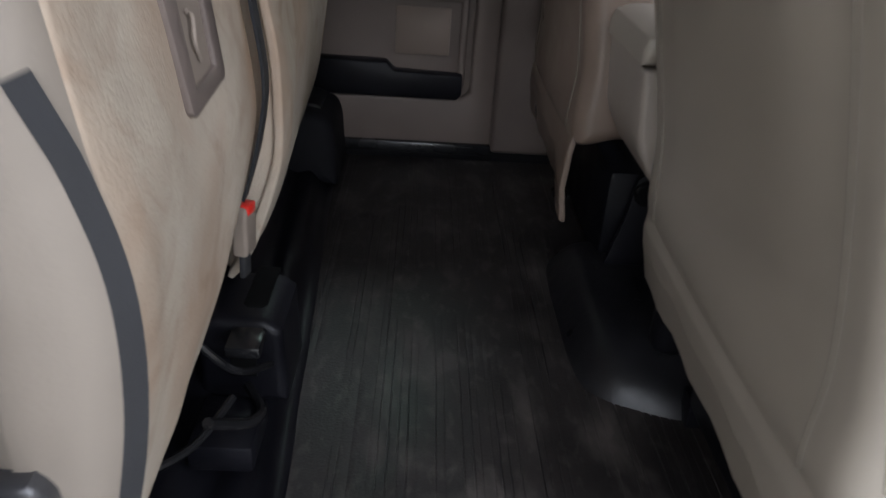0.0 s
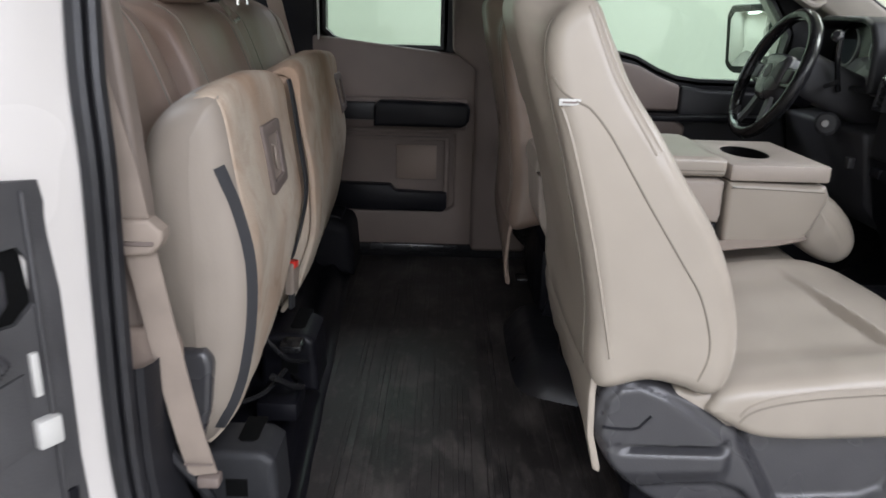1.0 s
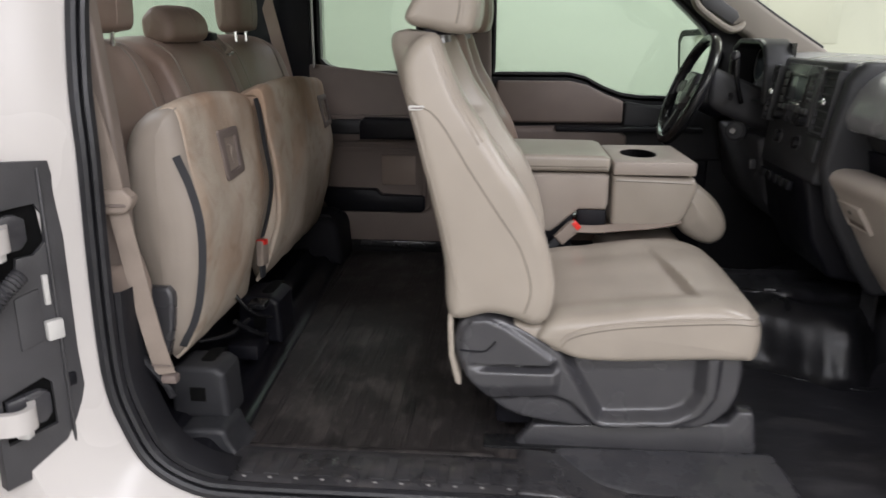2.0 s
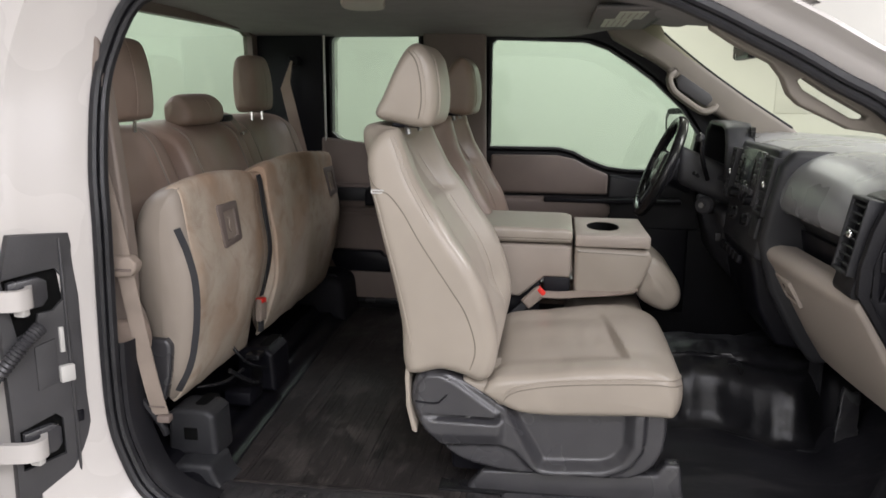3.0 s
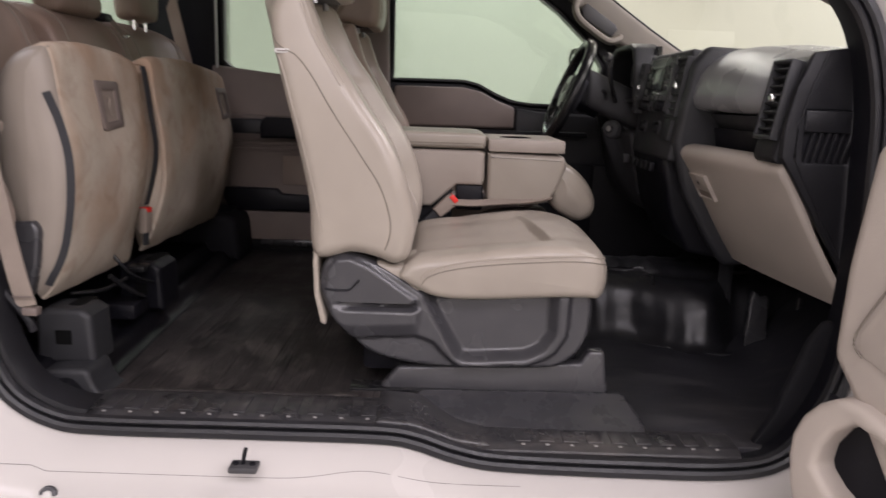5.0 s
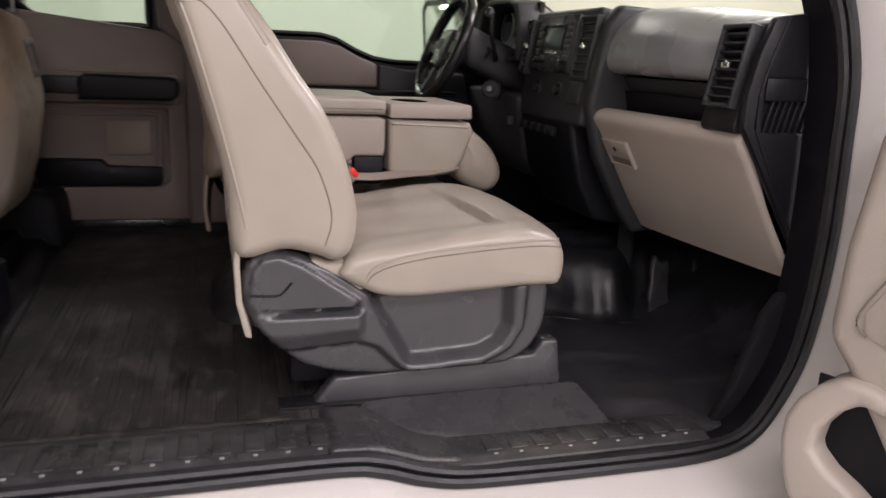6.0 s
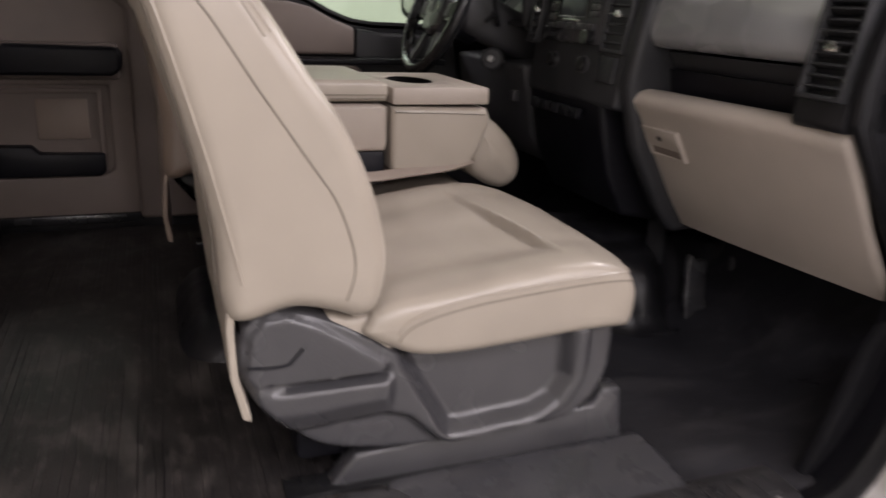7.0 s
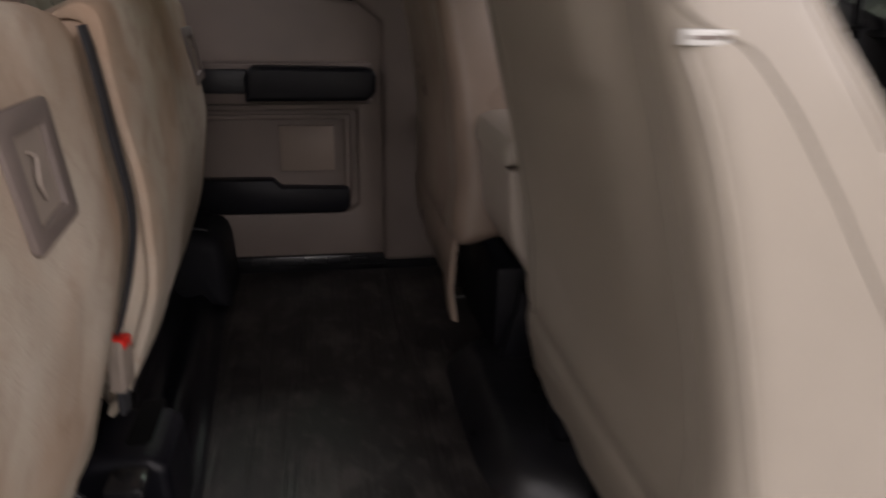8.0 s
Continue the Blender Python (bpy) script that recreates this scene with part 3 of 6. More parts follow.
side = [(-0.44, -0.1), (2.15, -0.1), (2.15, 0.62), (1.75, 0.68), (1.60, 0.80), (1.47, 0.97), (1.33, 1.09), (1.18, 1.17), (1.0, 1.24), (-0.44, 1.26)]
single("wall_far", prism(side, 2.17, 2.21, "y", 0, holes=(REAR_WIN, FRONT_WIN)), ENDCAP, "dark plastic inner side of the cab", "cab wall", kind="structure", smooth=False)
single("body_far", prism(side, 2.25, 2.30, "y", 0, holes=(REAR_WIN, FRONT_WIN)), PAINT, "white painted outer side of the truck", "truck body", kind="structure", smooth=False)
single("window_1", box((-0.12, 0.34), (2.226, 2.230), (0.70, 1.21), 0), GLASS, "clean green tinted side window of the rear door", "window", kind="structure", smooth=False).visible_shadow = False
single("window_2", prism([(1.04 + (x - 1.04) * 1.03, 0.90 + (z - 0.90) * 1.03) for x, z in FRONT_WIN], 2.226, 2.230, "y", 0), GLASS, "clean green tinted side window of the front door", "window", kind="structure", smooth=False).visible_shadow = False
def window_rim(name, loop, r, y, parent_label):
    return single(name, sweep([(p.x, y, p.y) for p in resample(loop, 90)], [(r, -0.02), (r, 0.02), (-r, 0.02), (-r, -0.02)], True, (0, 1, 0)), SEAL, parent_label, "window frame", kind="structure")


window_rim("window_frame_1", REAR_WIN, 0.012, 2.19, "black rubber frame of the rear door window")
window_rim("window_frame_2", FRONT_WIN, 0.010, 2.19, "black rubber frame of the front door window")

# back wall of the cab with its window
BACK_WIN = [(0.48, 0.80), (2.10, 0.80), (2.12, 0.83), (2.095, 1.18), (2.04, 1.202), (0.55, 1.202), (0.50, 1.18)]
single("wall_back", prism([(0.36, -0.1), (2.17, -0.1), (2.17, 1.26), (0.36, 1.26)], -0.44, -0.40, "x", 0, holes=(BACK_WIN,)), TRIMDARK, "dark brown back wall of the cab", "cab wall", kind="structure", smooth=False)
single("window_3", box((-0.425, -0.421), (0.45, 2.14), (0.77, 1.215), 0), GLASS, "green tinted rear window of the cab", "window", kind="structure", smooth=False).visible_shadow = False
for nm, y0, y1, x1 in (("corner_trim", 2.145, 2.17, -0.11), ("corner_trim", 0.40, 0.50, -0.20)):
    single(nm, box((-0.40, x1), (y0, y1), (0.0, 1.24), 0.008, 3), BLACK, "dark plastic corner pillar trim behind the rear seat", "trim", kind="structure")

# roof and headliner
def roof_shape(a, b, w):
    u = (w - MID) / 0.9
    s = smooth01(0.9, 1.3, a)
    drop = 0.05 * u * u * (1 - s) + s * (0.05 * math.exp(-(u / 0.45) ** 2) + 0.10 * smooth01(0.5, 0.74, -u))
    return a, b - drop, MID + (w - MID) * (1 - 0.19 * smooth01(0.7, 1.08, a) * smooth01(0.85, 0.95, abs(u)))


single("headliner", puff([(-0.44, 1.235), (-0.44, 1.265), (1.30, 1.265), (1.36, 1.22), (1.33, 1.20), (1.2, 1.225), (0.4, 1.238)], 0.52, 2.20, 0.012, "y", 80, smooth=False, shape=roof_shape, mid=14),
       HEADLINER, "dark grey cloth headliner of the cab", "headliner", kind="structure")
single("roof", puff([(-0.5, 1.29), (-0.5, 1.31), (1.25, 1.31), (1.40, 1.24), (1.38, 1.22), (1.24, 1.285)], 0.40, 2.24, 0.012, "y", 60, smooth=False, shape=roof_shape, mid=14),
       PAINT, "white painted roof of the truck", "roof", kind="structure")

# windscreen and its pillars
def windscreen():
    bm = bmesh.new()
    rows = []
    for k in range(9):
        t = k / 8
        row = []
        for i in range(17):
            u = i / 8 - 1
            half = 0.835 - 0.03 * t
            row.append(bm.verts.new((2.217 - 0.857 * t - 0.13 * u * u - 0.04 * u ** 8 - 0.11 * max(0, u) ** 6, MID + 0.085 + u * half, 0.70 + 0.52 * t)))
        rows.append(row)
    for ra, rb in zip(rows, rows[1:]):
        for i in range(16):
            bm.faces.new((ra[i], ra[i + 1], rb[i + 1], rb[i]))
    return bm


single("window_4", windscreen(), CLEAR, "clear raked windscreen with a faint green tint", "windscreen", kind="structure").visible_shadow = False
# pillar trims, each with a grab handle: the near slot is cut through, the far one a dark sheet
single("pillar_far", prism([(1.26, 1.25), (1.294, 1.188), (1.325, 1.160), (1.46, 1.055), (1.617, 0.946), (1.80, 0.830), (1.95, 0.70), (1.72, 0.73), (1.58, 0.83), (1.49, 0.89), (1.46, 0.90), (1.35, 1.02), (1.26, 1.08), (1.10, 1.165), (1.05, 1.24)],
                           2.06, 2.16, "y", 0.02, 4), PILLAR, "dark tan plastic windscreen pillar trim", "pillar trim", kind="structure")
single("pillar_near", prism([(1.20, 1.17), (1.187, 1.094), (1.238, 1.062), (1.31, 1.026), (1.333, 0.998), (1.348, 0.966), (1.37, 0.945), (1.47, 0.898), (1.54, 0.889), (1.66, 0.83), (1.88, 0.74), (1.92, 0.77), (1.66, 0.925), (1.44, 1.065), (1.25, 1.165)],
                            0.53, 0.57, "y", 0.012, 4, holes=([(1.36, 0.993), (1.372, 0.975), (1.465, 0.921), (1.492, 0.917), (1.50, 0.924), (1.42, 0.968), (1.372, 0.999)],)), PILLAR, "tan plastic windscreen pillar trim with a grab slot", "pillar trim", kind="structure")
single("glass_edge", tube([(1.290, 2.071, 1.188), (1.322, 2.071, 1.159), (1.457, 2.071, 1.054), (1.614, 2.071, 0.945), (1.797, 2.071, 0.829)], 0.006, k=8), BLACK, "black edge of the windscreen along the pillar", "trim", kind="structure")
single("hood", puff([(1.98, 0.62), (2.05, 0.70), (2.3, 0.69), (3.2, 0.58), (3.3, 0.45), (3.3, 0.0), (1.95, 0.0)], 0.35, 2.15, 0.08, "y", 60, smooth=False), PAINT, "white painted truck hood ahead of the windscreen", "truck body", kind="structure")
single("firewall", box((2.12, 2.2), (0.4, 2.17), (-0.1, 0.74), 0.01), BLACK, "black firewall under the dashboard", "cab wall", kind="structure")
single("kick_panel", prism([(1.50, -0.055), (1.545, 0.024), (1.60, 0.186), (1.63, 0.23), (2.15, 0.23), (2.15, -0.06)], 0.478, 0.505, "y", 0.008), KICK, "black plastic kick panel beside the footwell", "trim", kind="structure")

# door sill trims
def scuff(name, x0, x1, y0, y1, z, count, label):
    t = thing(name, label, "sill trim", ((x0 + x1) / 2, (y0 + y1) / 2, z), kind="structure")
    part("plate", puff([(y0, z - 0.02), (y0 - 0.005, z - 0.006), (y0 + 0.015, z + 0.004), (y1 - 0.02, z + 0.006), (y1, z + 0.002), (y1, z - 0.02)], x0, x1, 0.01, "x", 40, smooth=False), SCUFF, t)
    for i in range(count):
        x = x0 + 0.05 + 0.0545 * i if count > 9 else x0 + 0.118 + 0.0501 * i
        bm = box((x - 0.016, x + 0.016), (y0 + 0.02, min(y1 - 0.025, y0 + (0.1 if count > 9 else 0.085))), (z + 0.003, z + 0.0075), 0.003)
        part("rib", bm, SCUFF, t)
        part("stud", box((x - 0.0042, x + 0.0042), (y0 + 0.010, y0 + 0.013), (z - 0.002, z + 0.005), 0.001, 1), STUD, t, "small bright stud")
    return t


scuff("sill_trim_rear", 0.10, 0.76, 0.436, 0.565, 0.0, 11, "black plastic ribbed scuff plate on the rear door sill")
scuff("sill_trim_front", 0.90, 1.47, 0.428, 0.525, -0.040, 9, "black plastic ribbed scuff plate on the front door sill")
slope = single("sill_slope", prism([(0.785, 0.62), (0.80, 0.585), (0.84, 0.545), (0.90, 0.515), (0.99, 0.50), (1.10, 0.492), (1.22, 0.475), (1.31, 0.455), (1.29, 0.55), (1.262, 0.628)], -0.06, -0.027, "z", 0.020, 5), SHEEN, "black plastic step beside the front seat, sheen painted into its colour", "sill trim", kind="structure")
for v in slope.data.vertices:
    # the face rises from the sill to the seat rail
    if v.co.z > -0.055:
        v.co.z += 0.42 * (v.co.y - 0.528)
single("sill_bridge", puff([(0.71, -0.03), (0.71, 0.0085), (0.79, 0.004), (0.88, -0.028), (0.95, -0.036), (0.95, -0.08), (0.8, -0.06)], 0.432, 0.60, 0.008, "y", 36, smooth=False), SCUFF, "black plastic cover where the sill steps down", "sill trim", kind="structure")
single("sill_ledge", tube([(0.12, 0.572, 0.001), (0.3, 0.574, 0.0015), (0.5, 0.576, 0.0015), (0.66, 0.578, 0.001)], 0.009, k=10, squash=0.3), RUBBER, "low rounded rubber edge where the mat meets the sill", "sill trim", kind="structure")


# ---- front seats ----
BACK = [(0.566, 0.318), (0.552, 0.44), (0.528, 0.555), (0.499, 0.67), (0.474, 0.76), (0.467, 0.82), (0.478, 0.862), (0.505, 0.887), (0.535, 0.882), (0.556, 0.83), (0.585, 0.765),
        (0.63, 0.70), (0.672, 0.634), (0.716, 0.571), (0.752, 0.494), (0.773, 0.415), (0.776, 0.365), (0.764, 0.318), (0.735, 0.303), (0.698, 0.316), (0.645, 0.326)]
CUSHION = [(0.745, 0.275), (0.785, 0.248), (0.83, 0.230), (0.90, 0.226), (1.0, 0.231), (1.10, 0.237), (1.17, 0.238), (1.198, 0.240), (1.208, 0.265), (1.205, 0.302), (1.178, 0.332), (1.10, 0.342), (1.0, 0.336), (0.88, 0.318), (0.78, 0.305)]
HEAD = [(0.452, 0.915), (0.472, 0.955), (0.497, 1.010), (0.520, 1.052), (0.540, 1.073), (0.562, 1.076), (0.583, 1.050), (0.595, 1.005), (0.600, 0.955), (0.597, 0.912), (0.585, 0.884), (0.55, 0.879), (0.50, 0.889), (0.465, 0.897)]
SHIELD_LINE = [(0.571, 0.246), (0.577, 0.286), (0.592, 0.312), (0.622, 0.324), (0.665, 0.316), (0.715, 0.292), (0.765, 0.262), (0.80, 0.238), (0.845, 0.225), (1.0, 0.232), (1.155, 0.245), (1.172, 0.236),
               (1.174, 0.19), (1.168, 0.145), (1.148, 0.105), (1.115, 0.078), (1.07, 0.066), (0.90, 0.061), (0.80, 0.066), (0.725, 0.078), (0.668, 0.102), (0.615, 0.158), (0.582, 0.205)]
RECLINER = [(0.583, 0.225), (0.590, 0.285), (0.610, 0.309), (0.64, 0.312), (0.681, 0.294), (0.732, 0.259), (0.786, 0.222), (0.775, 0.211), (0.70, 0.204), (0.60, 0.198)]
POCKET = [(0.785, 0.33), (0.80, 0.215), (0.875, 0.083), (0.90, 0.077), (1.035, 0.086), (1.075, 0.107), (1.100, 0.145), (1.102, 0.33)]
# everything above the undercut that runs along the shield's lower part
UPPER_BAND = [(0.55, 0.136), (0.66, 0.133), (0.785, 0.141), (0.822, 0.130), (0.865, 0.085), (0.885, 0.071), (1.04, 0.080), (1.09, 0.104), (1.118, 0.15), (1.122, 0.40), (0.55, 0.40)]


def shield_face(x, z, d):
    """The moulded face: a raised hinge cover, a ledge under it, a deep pocket and an undercut below."""
    rec, _, _ = polygon_distance(RECLINER, x, z)
    poc, _, _ = polygon_distance([tuple(p) for p in resample(POCKET, 60)], x, z)
    band, _, _ = polygon_distance([tuple(p) for p in resample(UPPER_BAND, 80)], x, z)
    flat = lambda a, b, v: 0.7 * np.clip((v - a) / (b - a), 0, 1) + 0.3 * ease(a, b, v)
    h = 0.012 - 0.010 * (1 - ease(0, 0.009, d)) ** 2
    h = h - 0.014 * (1 - flat(-0.008, 0.0, band)) - 0.030 * flat(0, 0.024, poc) + 0.010 * flat(-0.003, 0.004, rec)
    shelf = flat(0.206, 0.196, z) * flat(0.585, 0.60, x) * flat(0.80, 0.78, x)
    gap = flat(0.195, 0.198, z) * flat(0.214, 0.209, z) * flat(0.60, 0.64, x) * flat(0.79, 0.775, x)
    return h + 0.012 * shelf * flat(0.0, 0.03, band) - 0.014 * gap


SHIELD_RING = resample(curve_points(SHIELD_LINE, True, 6), 150)


def front_seat(cy, flip, label):
    seat = thing("car_seat", label, "car seat", (0.9, cy, 0.0), "front seats")
    half = 0.30
    y0, y1 = cy - half, cy + half
    s = -1 if flip else 1

    def back_shape(a, b, w):
        u = (w - cy) / half
        line = 0.566 - 0.19 * (b - 0.30) / 0.55
        fwd = smooth01(0.03, 0.14, a - line)
        a -= 0.05 * fwd * (1 - smooth01(0.45, 0.78, abs(u))) * smooth01(0.33, 0.45, b)
        # the shoulder panel lies behind the lumbar panel, with a crease between them
        a -= 0.016 * fwd * smooth01(0.690, 0.706, b) * (1 - smooth01(0.5, 0.72, abs(u)))
        a -= 0.008 * (1 - fwd) * (1 - u * u)
        return a, b - 0.012 * u * u * smooth01(0.8, 0.88, b), cy + (w - cy) * (1 - 0.16 * smooth01(0.62, 0.9, b))

    back = part("backrest", puff(BACK, y0, y1, 0.03, "y", 150, 0.0, back_shape, mid=36, steps=6), VINYL, seat)
    way = (0, s, 0)
    out = cy - s * half
    for line in ([(0.474, 0.775), (0.486, 0.757), (0.500, 0.747), (0.512, 0.741), (0.528, 0.732), (0.558, 0.696), (0.606, 0.62), (0.67, 0.524), (0.703, 0.473), (0.724, 0.413), (0.727, 0.373), (0.716, 0.336)],
                 [(0.488, 0.735), (0.507, 0.68), (0.545, 0.54), (0.572, 0.42), (0.582, 0.37)],
                 [(0.520, 0.868), (0.534, 0.835), (0.556, 0.780), (0.582, 0.735), (0.62, 0.675)],
                 [(0.529, 0.866), (0.543, 0.833), (0.565, 0.780), (0.590, 0.738), (0.627, 0.68)]):
        soft = line[0][1] < 0.75 or line[0][0] > 0.49
        seam(back, [(x, out, z) for x, z in line], way, back, 0.0024 if soft else 0.0015, mat=VINYL if soft else SEAM)
    for dy in (-0.16, 0.16):
        seam(back, [(0.95, cy + dy * 0.9, 0.80), (0.95, cy + dy, 0.70), (0.95, cy + dy * 1.05, 0.5), (0.95, cy + dy, 0.36)], (-1, 0, 0), back, 0.002, mat=VINYL)
        seam(back, [(0.3, cy + dy * 1.35, 0.85), (0.3, cy + dy * 1.45, 0.70), (0.3, cy + dy * 1.5, 0.5), (0.3, cy + dy * 1.45, 0.33)], (1, 0, 0), back)
    tag = on_face(back, [(0.497, out, 0.742)], way)[0]
    part("tag", box((tag.x - 0.015, tag.x + 0.015), (tag.y - 0.003, tag.y + 0.004), (tag.z - 0.0048, tag.z + 0.0048), 0.0015), PALE, back, "small white sewn tag")
    part("print", box((tag.x - 0.010, tag.x + 0.010), (tag.y - 0.0036, tag.y), (tag.z - 0.0012, tag.z + 0.0012), 0), TRIMDARK, back)
    part("flap", puff([(0.566, 0.38), (0.560, 0.30), (0.563, 0.22), (0.577, 0.158), (0.588, 0.152), (0.590, 0.158), (0.574, 0.22), (0.571, 0.30), (0.578, 0.38)], y0 + 0.02, y1 - 0.02, 0.003, "y", 60, smooth=False, mid=14,
                      shape=lambda a, b, w: (a - 0.006 * (1 - ((w - cy) / half) ** 2), b + (0.06 * smooth01(y0 + 0.03, y0 + 0.15, w) + 0.02 * noise.noise(Vector((w * 9, 0, cy)))) * smooth01(0.32, 0.2, b), w)), VINYL, seat, "loose tan vinyl flap")
    head = part("headrest", puff(HEAD, cy - 0.12, cy + 0.15, 0.026, "y", 84, 0.0, lambda a, b, w: (a + 0.014 * (1 - ((w - cy - 0.015) / 0.135) ** 2) * smooth01(0.55, 0.59, a), b, w), mid=12, steps=7), VINYL, seat)
    for k in (0.0, 0.010):
        seam(head, [(0.548 - k, out, 1.058), (0.566 - k, out, 1.035), (0.577 - k, out, 0.99), (0.579 - k, out, 0.94), (0.572 - k, out, 0.90)], way, head, 0.0016, mat=SEAM if k else VINYL)
    for dy in (-0.075, 0.085):
        part("post", tube([(0.53, cy + dy, 0.86), (0.52, cy + dy, 0.92)], 0.007, per=0), STEEL, seat)
        seam(head, [(0.9, cy + dy, 1.05), (0.9, cy + dy, 0.98), (0.9, cy + dy, 0.91)], (-1, 0, 0), head, 0.002, mat=VINYL)
    part("collar", puff([(0.49, 0.877), (0.565, 0.877), (0.56, 0.893), (0.495, 0.893)], cy - 0.1, cy + 0.11, 0.006, "y", 32, smooth=False), BLACK, seat)

    def pad_shape(a, b, w):
        u = (w - cy) / half
        a -= 0.022 * smooth01(0.6, 1.0, abs(u)) ** 2 * smooth01(1.05, 1.2, a)
        if b > 0.29:
            b += 0.014 * (1 - u * u) * smooth01(0.72, 0.85, a)
            # a sunken middle that ends at a crease near the front edge, and fades towards the side rolls
            xc = 1.055 - 0.035 * u
            b -= 0.017 * (1 - smooth01(0.42, 0.80, abs(u))) * smooth01(xc + 0.012, xc - 0.004, a) * (0.4 + 0.6 * smooth01(0.85, 1.05, a)) * (1 - 0.6 * smooth01(-0.1, 0.4, u * s))
            b += 0.006 * smooth01(0.5, 0.75, abs(u)) * smooth01(1.2, 1.1, a) * (1 - smooth01(0.85, 1.0, abs(u)))
            b += 0.0016 * noise.noise(Vector((a * 22, w * 9, 3))) * smooth01(0.75, 0.9, a)
        return a, b, w

    pad = part("cushion", puff(CUSHION, y0 + 0.014, y1 - 0.014, 0.020, "y", 190, 0.002, pad_shape, mid=54, steps=6), VINYL, seat)
    for k in (0, 0.011):
        seam(pad, [(x, out, z - k) for x, z in ((0.795, 0.270), (0.81, 0.288), (0.85, 0.303), (0.93, 0.317), (1.05, 0.328), (1.14, 0.332), (1.185, 0.325), (1.203, 0.315))], way, pad, 0.0014 if k else 0.0028, mat=SEAM if k else VINYL)

    # plastic side shield
    e = out + s * 0.042
    def w(a, b):
        return (e + s * a, e + s * b) if s > 0 else (e + s * b, e + s * a)
    part("seat_frame", box((0.66, 1.16), (y0 + 0.1, y1 - 0.08), (0.03, 0.235), 0.015), BLACK, seat)
    bm = moulded(SHIELD_RING, shield_face)
    bm.transform(Matrix(((1, 0, 0, 0), (0, s, 0, e), (0, 0, 1, 0), (0, 0, 0, 1))))
    shield = part("side_shield", bm, SHIELD, seat, "scuffed dark grey plastic", angle=50)
    part("lever_groove", tube([(0.585, e - s * 0.0222, 0.243), (0.61, e - s * 0.0222, 0.2405), (0.631, e - s * 0.0222, 0.240), (0.642, e - s * 0.0222, 0.243), (0.660, e - s * 0.0222, 0.264)], 0.0024, per=0, up=(0, 1, 0)), BLACK, shield)
    part("tuck", puff([(0.70, 0.305), (0.735, 0.296), (0.775, 0.302), (0.80, 0.290), (0.80, 0.25), (0.775, 0.225), (0.73, 0.262), (0.69, 0.285)], *sorted((out + s * 0.034, out + s * 0.20)), 0.012, "y", 44, 0.0), VINYL, seat)
    part("rail_cover", prism([(0.70, -0.004), (0.745, 0.055), (1.16, 0.075), (1.178, 0.105), (1.213, 0.105), (1.228, -0.01)], *w(0.02, 0.06), "y", 0.008, 3), SHIELD, seat)
    part("seat_rail", box((0.637, 1.195), tuple(sorted((e + s * 0.006, e + s * 0.06))), (-0.02, 0.006), 0.002), GLOSS, seat)
    part("far_rail", box((0.66, 1.20), tuple(sorted((cy + s * 0.2, cy + s * 0.24))), (-0.03, 0.05), 0.004), BLACK, seat)
    if not flip:
        part("back_cover", box((0.60, 0.70), (cy + s * 0.235, cy + s * 0.29), (0.1, 0.3), 0.02, 3), BLACK, seat)
    else:
        # recliner bracket and pivot on the inner side
        part("recliner_bracket", prism([(0.66, 0.05), (0.69, 0.16), (0.70, 0.24), (0.74, 0.27), (0.78, 0.24), (0.80, 0.05)], cy + s * 0.25, cy + s * 0.235, "y", 0.003, 2), BLACK, seat)
        part("pivot", disc((0.72, cy + s * 0.262, 0.215), (0, s, 0), 0.024, 0.02, 20, 0.004), GLOSS, seat)
    if flip:
        # set further back at its foot, and more upright
        lean = Matrix(((1, 0, 0.11, -0.11 * 0.88), (0, 1, 0, 0), (0, 0, 1, 0), (0, 0, 0, 1)))
        # every vinyl piece of this seat takes the darker, browner copy
        for ob in seat.children_recursive:
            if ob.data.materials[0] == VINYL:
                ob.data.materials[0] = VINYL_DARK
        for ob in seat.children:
            if ob.name.startswith(("headrest", "post", "collar")):
                continue
            tilt = ob.name.startswith(("backrest", "flap"))
            for o in (ob, *ob.children):
                o.data.transform(lean if tilt else Matrix.Translation((-0.06, 0, 0)))
    return seat


PASS, DRIV = 0.86, 1.71
front_seat(PASS, False, "tan vinyl front seat with a grey plastic side shield")
front_seat(DRIV, True, "darker brown vinyl front seat behind the steering wheel")

# ---- middle seat, folded down into a console ----
con = thing("console_seat", "tan vinyl middle seat folded forward into a console", "console", (0.95, 1.35, 0.0))
CY0, CY1 = 1.19, 1.52
part("armrest_pad", puff([(0.53, 0.515), (0.53, 0.55), (0.56, 0.562), (0.93, 0.560), (0.953, 0.552), (0.953, 0.515)], CY0 - 0.002, CY1, 0.012, "y", 44, smooth=False), VINYL, con)
part("box_body", puff([(0.575, 0.345), (0.545, 0.40), (0.535, 0.51), (0.952, 0.51), (0.952, 0.41), (0.87, 0.41), (0.85, 0.39), (0.80, 0.345)], CY0, CY1, 0.010, "y", 44, smooth=False), BOXPLASTIC, con, "tan plastic storage box")
tray_hole = [(1.05 + 0.05 * math.cos(a), 1.36 + 0.085 * math.sin(a)) for a in (math.pi * 2 * i / 24 for i in range(24))]
front_block = part("front_block", puff([(0.962, 0.37), (0.960, 0.505), (1.18, 0.500), (1.192, 0.475), (1.165, 0.40), (1.14, 0.365), (1.08, 0.355), (0.98, 0.357)], CY0, CY1, 0.014, "y", 56, smooth=False), VINYL, con)
